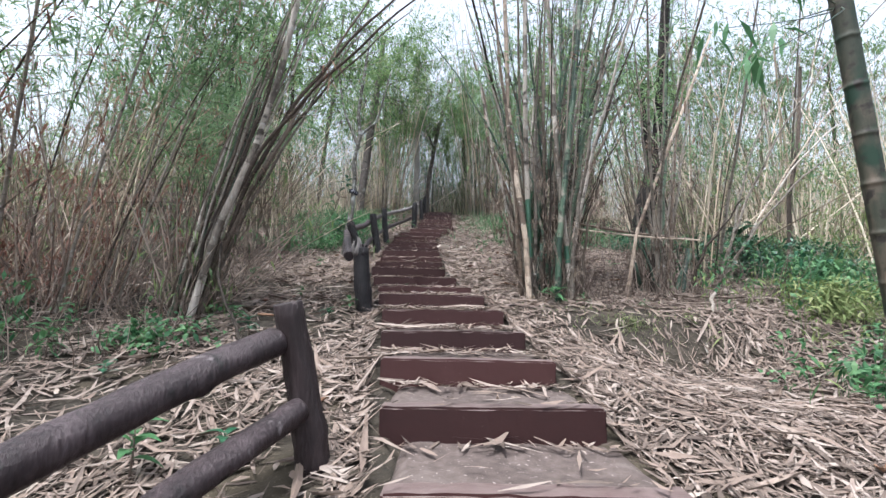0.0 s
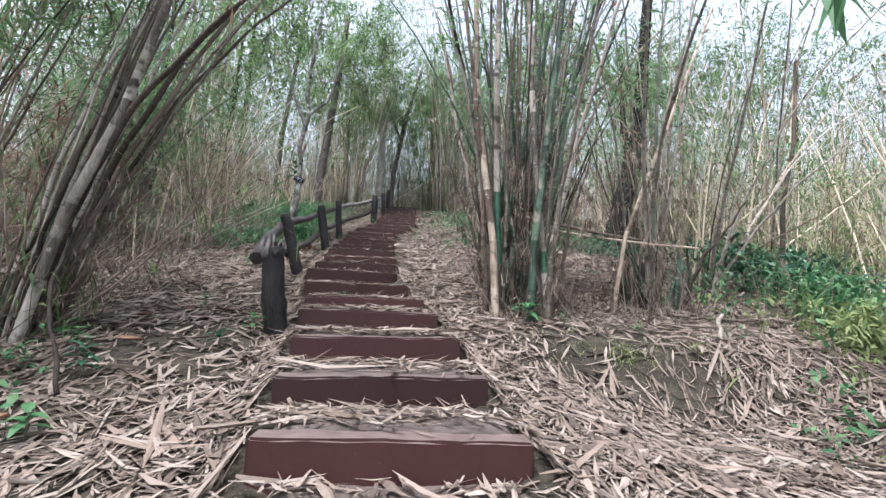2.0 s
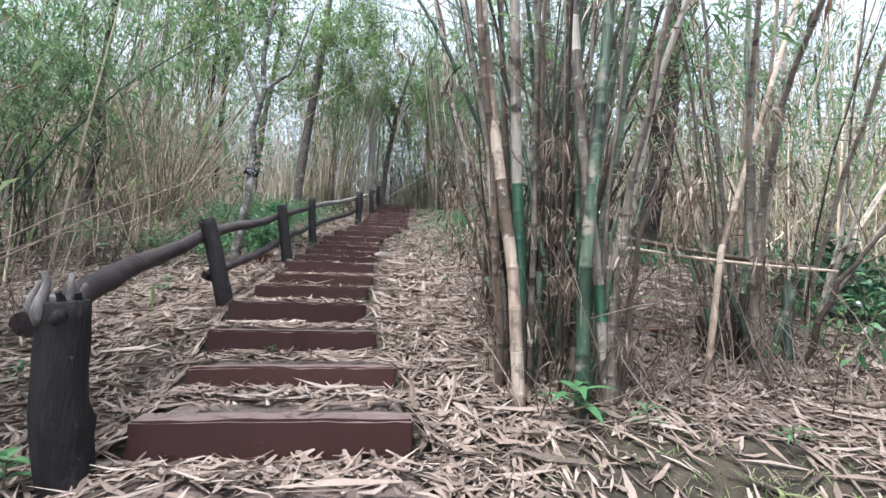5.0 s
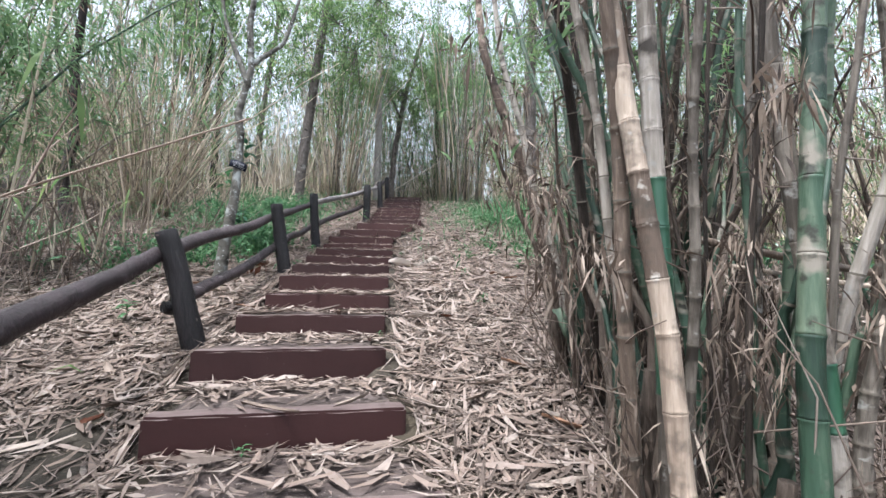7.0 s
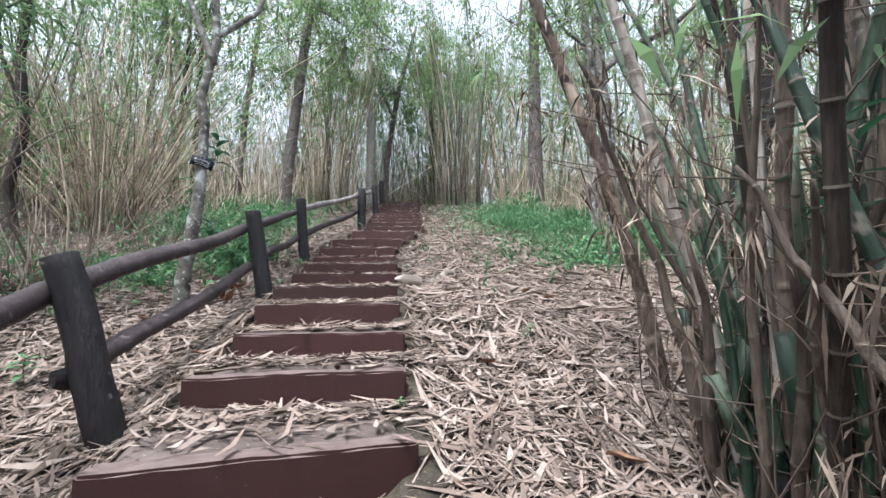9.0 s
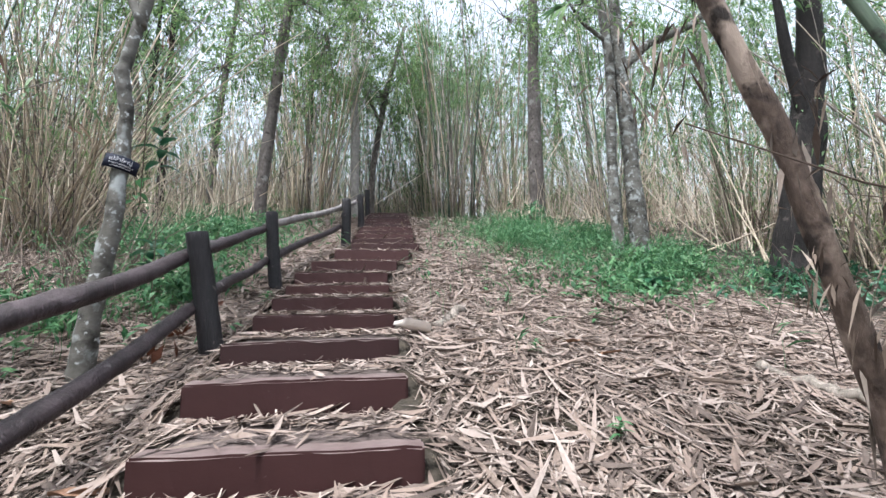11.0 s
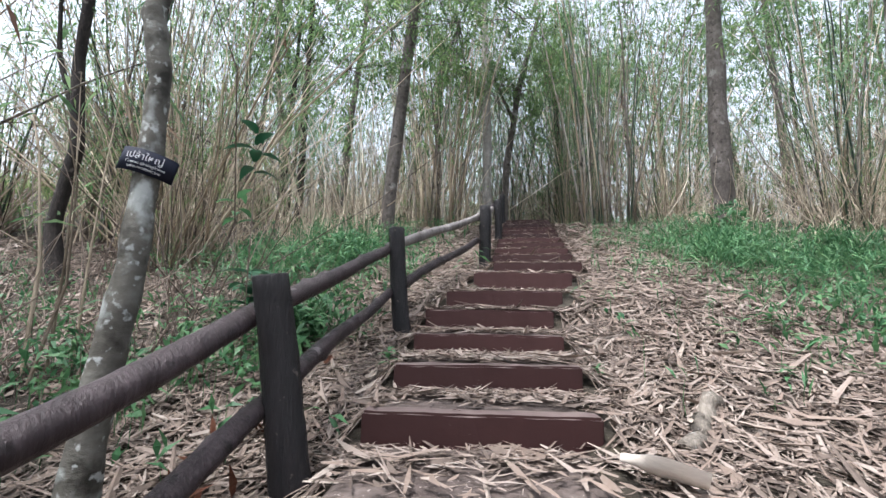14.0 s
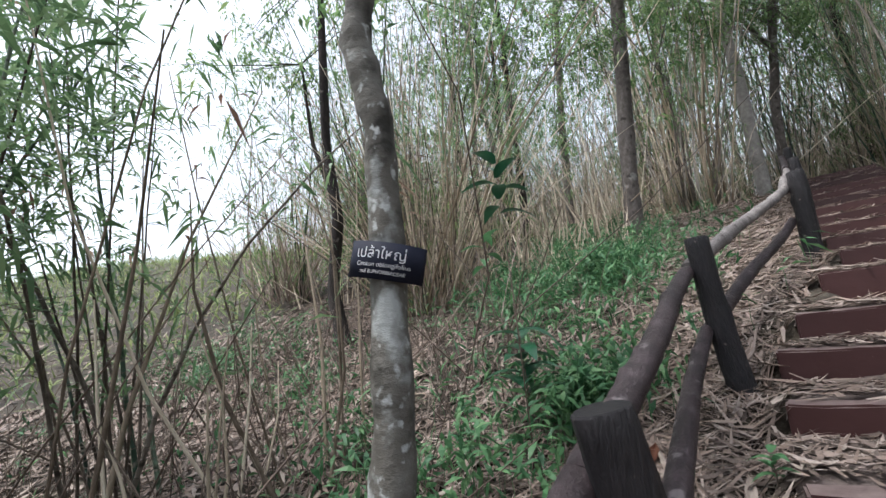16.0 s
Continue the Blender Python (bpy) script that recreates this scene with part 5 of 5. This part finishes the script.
herb_bed("herb_patch", -9.0, 13.5, 2.6, 2.6, 500, 0.30, 0.16, 0.03, HERB, 70, "patchy green herbs on the open slope", 0.8)
herb_bed("herb_patch", -5.2, 20.5, 2.6, 2.6, 700, 0.50, 0.2, 0.04, HERB, 71, "green undergrowth below the straw bamboo", 0.7)
herb_bed("herb_patch", -6.6, 9.2, 2.2, 3.2, 260, 0.2, 0.14, 0.03, HERB, 72, "sparse green herbs in the litter", 0.7)
g2 = np.random.default_rng(90)
n = 7000
x, y = g2.uniform(-60, -11, n), g2.uniform(0, 45, n)
s = np.stack([x, y, ground_z(x, y)], -1)
v, f = leaf_sprays(s, g2.normal(size=(n, 3)) * 0.5 + np.array([0, 0, 1.0]), 6, 0.55, 0.05, 0.25, 91, 0.2)
tagged(new("hill_grass", mesh_of("hill_grass", v, f, HILL_GRASS, False)), "pale green grass on the open hillside", "grass", kind="stuff")


def seedling(name, x, y, n, height, length, width, mat, label, seed, first=0.35):
    g = np.random.default_rng(seed)
    top = thing(name, Matrix.Translation((x, y, G(x, y))), label, "plant", "young plants in the litter")
    v, f = tube([(0, 0, -0.03), (0.01, 0, height * 0.5), (0.0, 0.012, height)], [0.006, 0.005, 0.003], 5)
    stem = put("stem", mesh_of("stem", v, f, TWIG), top)
    for k in range(n):
        a = k * 2.4 + g.uniform(0, 0.6)
        h = height * (first + (1 - first) * (k + 1) / n)
        s, c = np.linspace(0, 1, 6), np.array([-1.0, 0, 1.0])
        w = width * np.sin(np.pi * (0.06 + 0.94 * s) ** 0.8)
        v = np.stack([np.repeat(s * length, 3).reshape(6, 3), 0.5 * w[:, None] * c[None], 0.25 * length * s[:, None] - 0.55 * length * s[:, None] ** 2 + 0.12 * w[:, None] * np.abs(c)[None]], -1)
        i = (np.arange(5)[:, None] * 3 + np.arange(2)[None]).ravel()
        put("leaf", mesh_of("leaf", v.reshape(-1, 3), np.stack([i, i + 1, i + 4, i + 3], -1), mat), stem, "", Matrix.Translation((0, 0, h)) @ Matrix.Rotation(a, 4, "Z") @ Matrix.Rotation(radians(g.uniform(-35, 5)), 4, "Y"))
    return top


small = seedling("seedling", -1.30, 2.2, 9, 0.26, 0.15, 0.06, HERB, "bright green broad-leaved seedling in the litter", 1)
for x, y, s, a in ((-2.2, 4.5, 0.7, 40), (-1.5, 3.2, 0.55, 80), (-3.1, 3.7, 1.1, 10), (1.05, 9.6, 0.5, 50), (3.4, 3.4, 1.0, 120), (4.3, 4.4, 1.2, 200), (2.2, 12.5, 0.6, 30), (1.2, 12.6, 0.5, 90), (-0.02, 12.62, 0.45, 10), (-1.55, 12.5, 0.7, 60), (-2.4, 9.0, 0.8, 140),
                   (0.95, 10.7, 0.5, 15), (1.9, 11.7, 0.7, 75), (-3.0, 7.3, 0.9, 20), (-1.9, 6.4, 0.6, 100), (1.6, 13.6, 0.9, 12), (-2.2, 11.9, 0.8, 44), (-1.95, 14.3, 1.2, 77), (-0.45, 6.82, 0.3, 0), (0.02, 8.5, 0.28, 30)):
    copy_thing(small, Matrix.Translation((x, y, G(x, y))) @ Matrix.Rotation(radians(a), 4, "Z") @ Matrix.Scale(s, 4))
seedling("broad_leaved_shrub", 3.35, 13.1, 14, 0.22, 0.30, 0.11, HERB_DARK, "dark glossy broad-leaved plant in the litter", 2)
seedling("broad_leaved_shrub", -3.0, 12.9, 14, 0.75, 0.30, 0.13, HERB_DARK, "dark green broad-leaved shrub behind the fence", 4)
seedling("broad_leaved_shrub", 5.6, 8.4, 22, 1.0, 0.32, 0.14, HERB_DARK, "dark green shrub beside the bamboo", 5)
seedling("broad_leaved_shrub", 3.9, 3.0, 14, 0.35, 0.2, 0.09, HERB_DARK, "dark green plant beside the litter", 6)
seedling("broad_leaved_shrub", 1.55, 5.85, 9, 0.22, 0.24, 0.07, HERB, "fresh green bamboo shoot leaves at the clump's foot", 7)

for k, (x, y, n, h, w, mat) in enumerate([(-1.62, 2.95, 6, 0.16, 0.06, HERB_DARK), (-1.5, 3.7, 7, 0.14, 0.055, HERB), (-1.75, 4.4, 10, 0.2, 0.06, HERB_DARK), (-2.05, 4.75, 10, 0.2, 0.06, HERB),
                                         (-0.95, 5.2, 8, 0.16, 0.05, HERB), (-1.1, 4.9, 7, 0.13, 0.05, HERB_DARK), (-2.3, 3.3, 6, 0.15, 0.06, HERB_DARK), (-1.0, 2.5, 5, 0.1, 0.05, HERB_DARK), (1.9, 5.75, 8, 0.15, 0.025, HERB), (2.6, 5.6, 8, 0.14, 0.02, HERB), (2.25, 5.25, 6, 0.13, 0.018, HILL_GRASS), (3.0, 5.3, 7, 0.16, 0.02, HILL_GRASS)]):
    seedling("seedling", x, y, n, h, 0.12, w, mat, "small green seedling growing out of the dry litter", 130 + k)

# ---- fallen poles, sticks and logs ----
def pole(name, a, b, r, mat, label, seed, jointed=True):
    g = np.random.default_rng(seed)
    a, b = np.array(a, float), np.array(b, float)
    ln = np.linalg.norm(b - a)
    s, rr = [0.0], [r]
    t = 0.15
    while t < ln - 0.05 and jointed:
        s += [t - 0.05, t - 0.012, t, t + 0.012, t + 0.05]
        rr += [r, r * 1.01, r * 1.1, r, r]
        t += 0.3 if r < 0.05 else 0.42
    if not jointed:
        s += list(np.linspace(0, ln, 17)[1:-1])
        rr += list(r * g.uniform(0.7, 1.2, 15))
    s, rr = np.array(s + [ln]) / ln, np.array(rr + [r * 0.7])
    p = (b - a) * s[:, None] + np.stack([0 * s, 0 * s, -0.015 * ln * np.sin(np.pi * s)], -1)
    if not jointed:
        p += g.normal(size=p.shape) * r * 0.45 + np.stack([np.sin(s * 8 + seed), np.cos(s * 6 + seed), 0 * s], -1) * min(0.05, ln * 0.018)
    v, f = tube(p, rr, 7)
    ob = put(name, mesh_of(name, v, f, mat), None, "", Matrix.Translation(a))
    return tagged(ob, label, "stick")


pole("fallen_bamboo_pole", (1.75, 6.75, 2.62), (4.0, 6.9, 2.35), 0.020, CULM_TAN, "broken straw bamboo pole leaning across the clumps", 1)
pole("fallen_bamboo_pole", (1.8, 6.6, 2.48), (3.9, 6.6, 2.30), 0.012, CULM_TAN, "thin broken bamboo pole leaning across the clumps", 2)
pole("dead_stick", (2.95, 4.95, G(2.95, 4.95) - 0.02), (3.55, 5.75, 1.50), 0.022, CULM_GREY, "pale dead stick propped in the litter", 3, False)
pole("dead_stick", (3.1, 5.9, 1.47), (3.9, 5.7, 1.44), 0.016, CULM_DARK, "dark dead stick across a pale one", 4, False)
pole("fallen_log", (0.30, 11.72, G(0.3, 11.72) + 0.03), (0.60, 12.25, G(0.6, 12.25) + 0.03), 0.05, CULM_GREY, "short grey rotten log in the litter", 5, False)
pole("fallen_log", (2.45, 10.3, G(2.45, 10.3) + 0.03), (2.9, 9.6, G(2.9, 9.6) + 0.04), 0.05, CULM_GREY, "crooked grey root lying in the litter", 6, False)
pole("dead_stick", (-1.7, 4.1, G(-1.7, 4.1) + 0.03), (-2.6, 5.2, 2.1), 0.014, CULM_DARK, "dark dead stick leaning from the bamboo", 7, False)
LEAN = np.array([(1.66, 8.68, G(1.66, 8.68) - 0.1), (1.56, 8.69, 2.55), (1.42, 8.70, 3.07), (1.32, 8.72, 3.5), (1.11, 8.76, 4.1), (0.93, 8.8, 4.72), (0.86, 8.9, 5.6), (0.62, 9.0, 6.6)])
stem = tree("leaning_tree", LEAN, [0.055, 0.050, 0.047, 0.046, 0.043, 0.040, 0.034, 0.02], PEELING, "slim leaning tree with peeling mottled brown bark", 47)
gk = np.random.default_rng(61)
for k in range(70):
    s = float(gk.uniform(0.2, 5.6))
    q = np.array([np.interp(s, range(8), LEAN[:, c]) for c in range(3)]) - LEAN[0] + np.append(gk.normal(size=2) * 0.032, 0)
    v, f = blades(np.array([q]), np.array([[gk.normal() * 0.3, gk.normal() * 0.3, gk.choice([-1.0, 0.8])]]), np.array([gk.uniform(0.06, 0.22)]), np.array([gk.uniform(0.012, 0.03)]), 0.3, k)
    put("bark_strip", mesh_of("bark_strip", v, f, SHEATH if k % 3 else CULM_DARK, False), stem, "peeling strip of dry bark" if k == 0 else "")
giant = pole("giant_bamboo", (3.90, 3.72, G(3.90, 3.72) - 0.1), (3.50, 3.6, 4.6), 0.085, MOTTLED, "thick green-brown bamboo stem with rings", 9)

gg = np.random.default_rng(44)
o = np.array(giant.location)
ends = np.array([(2.55, 3.3, 3.20), (2.8, 3.35, 3.5), (2.9, 3.2, 3.9), (2.5, 3.5, 3.6)]) - o
v, f = rods(np.array([(3.57, 3.64, 3.9)] * 4) - o, ends, 0.007, 0.003, 0.05, 5, 5, 3)
put("twig", mesh_of("twig", v, f, CULM_GREEN), giant, "thin leafy side twig")
p = np.repeat(ends, 7, 0) + gg.normal(size=(28, 3)) * 0.06
v, f = blades(p, gg.normal(size=(28, 3)) * 0.5 + np.array([0, 0, -0.7]), gg.uniform(0.18, 0.30, 28), gg.uniform(0.045, 0.070, 28), 0.4, 45)
for k in range(28):
    put("leaf", mesh_of("leaf", v[4 * k:4 * k + 4], [[0, 1, 3], [1, 2, 3]], HERB, False), giant, "hanging green leaf")

# ---- name sign on the tree ----
def lettering(body, size, x, z, parent, name):
    c = bpy.data.curves.new(name, "FONT")
    c.body, c.size, c.align_x, c.extrude = body, size, "CENTER", 0.0012
    tmp = new("text", c)
    me = bpy.data.meshes.new_from_object(tmp.evaluated_get(bpy.context.evaluated_depsgraph_get()))
    bpy.data.objects.remove(tmp)
    me.materials.clear()
    me.materials.append(PAINT)
    for v in me.vertices:
        px, pz = v.co.x + x, v.co.y + z
        v.co = (px, -math.sqrt(max(0.0, 0.13 ** 2 - min(px * px, 0.0165))) - 0.004 - abs(v.co.z), pz)
    put(name, me, parent)


sign = thing("name_sign", pose(-2.250, 10.900, 4.055, 0, 14, 33), "black curved plate with white lettering tied round the tree", "sign")
a = np.linspace(-1.02, 1.02, 17)
v = np.array([[(0.13 + d) * math.sin(q), -(0.13 + d) * math.cos(q), z] for z in (-0.054, 0.054) for d in (0.0, 0.003) for q in a])
k = 17
f = [[i, i + 1, i + 2 * k + 1, i + 2 * k] for i in range(k - 1)] + [[k + i + 1, k + i, 3 * k + i, 3 * k + i + 1] for i in range(k - 1)]
f += [[i + 1, i, k + i, k + i + 1] for i in range(k - 1)] + [[2 * k + i, 2 * k + i + 1, 3 * k + i + 1, 3 * k + i] for i in range(k - 1)]
f += [[0, 2 * k, 3 * k, k], [k - 1, 2 * k - 1, 4 * k - 1, 3 * k - 1]]
plate = put("plate", mesh_of("plate", v, f, PLATE), sign)
lettering("เปล้าใหญ่", 0.042, -0.01, 0.006, plate, "title")
lettering("Croton oblongifolius", 0.019, 0.0, -0.018, plate, "latin_name")
lettering("วงศ์ EUPHORBIACEAE", 0.014, 0.0, -0.038, plate, "family_name")

seedling("young_bamboo", 1.50, 7.22, 12, 1.55, 0.26, 0.035, HERB_DARK, "young bamboo shoot with glossy dark green leaves", 18, 0.7)

# ---- brush, saplings and withered leaves ----
seedling("sapling", -2.78, 12.5, 8, 2.0, 0.27, 0.10, HERB_DARK, "thin sapling with a few broad green leaves", 8, 0.8)
seedling("sapling", -3.4, 13.2, 7, 1.5, 0.24, 0.09, HERB, "thin sapling with a few broad green leaves", 9, 0.75)


def brush(name, x0, x1, y0, y1, n, h, r, mat, label, seed):
    g = np.random.default_rng(seed)
    x, y = g.uniform(x0, x1, n), g.uniform(y0, y1, n)
    ok = np.abs(x - np.interp(y, SY, SX)) > 1.3
    x, y = x[ok], y[ok]
    n = len(x)
    p = np.stack([x, y, ground_z(x, y) - 0.02], -1)
    w = g.normal(size=(n, 3)) * 0.45 + np.array([0, 0, 0.8])
    q = p + w * (h * g.uniform(0.3, 1.2, n))[:, None]
    q[:, 2] = np.maximum(q[:, 2], p[:, 2] + 0.06)
    v, f = rods(p, q, r, r * 0.4, 0.07, 3, 4, seed)
    return tagged(new(name, mesh_of(name, v, f, mat)), label, "brush", kind="stuff")


brush("dead_brush", -9.5, -3.2, 7.5, 15.5, 1500, 0.7, 0.006, TWIG, "dead brown brushwood standing in the litter", 1)
brush("dead_brush", -6.5, -2.6, 2.2, 8.0, 800, 0.8, 0.006, TWIG, "dead brown brushwood at the foot of the thicket", 2)
brush("dead_brush", 2.6, 8.0, 5.6, 11.5, 420, 1.0, 0.006, TWIG, "dead twigs between the bamboo clumps", 3)
brush("dead_brush", -7.0, -3.6, 16.0, 24.0, 420, 1.1, 0.008, THICKET, "dead straw stems behind the fence", 4)
brush("dead_brush", 3.2, 9.0, 16.5, 24.0, 420, 1.3, 0.008, THICKET, "dead straw stems behind the grass", 5)
brush("dead_brush", 1.25, 2.4, 5.9, 8.4, 420, 0.55, 0.006, TWIG, "tangled dead twigs at the foot of the bamboo clumps", 7)
brush("dead_brush", 2.7, 4.2, 6.2, 7.6, 220, 0.5, 0.006, TWIG, "tangled dead twigs at the foot of the bamboo", 8)
brush("slender_stems", -7.6, -3.4, 9.0, 14.5, 80, 2.4, 0.010, TWIG, "slender dark bare stems on the open slope", 6)


def withered(x, y, n, seed):
    g = np.random.default_rng(seed)
    p = np.array([x, y, G(x, y)]) + g.normal(size=(n, 3)) * np.array([0.06, 0.08, 0.02])
    p[:, 2] = G(x, y) + np.abs(p[:, 2] - G(x, y)) - 0.005
    v, f = blades(p, g.normal(size=(n, 3)) * 0.5 + np.array([0, 0, 0.8]), g.uniform(0.10, 0.22, n), g.uniform(0.04, 0.08, n), 0.1, seed)
    top = thing("withered_plant", Matrix.Identity(4), "rust-brown curled dead leaves beside the lower rail", "dead plant")
    for k in range(n):
        put("leaf", mesh_of("leaf", v[4 * k:4 * k + 4], [[0, 1, 3], [1, 2, 3]], RUST_LEAF, False), top)


withered(-2.12, 11.72, 9, 1)
withered(-2.2, 11.40, 8, 2)
withered(-2.05, 11.1, 6, 3)
stump = thing("charred_stump", Matrix.Identity(4), "black charred stump at the foot of the rotten bamboo", "stump")
log("trunk", (1.50, 7.62, G(1.5, 7.62) - 0.05), (1.53, 7.64, G(1.5, 7.62) + 0.34), 0.075, 0.055, CHAR, stump, 77)
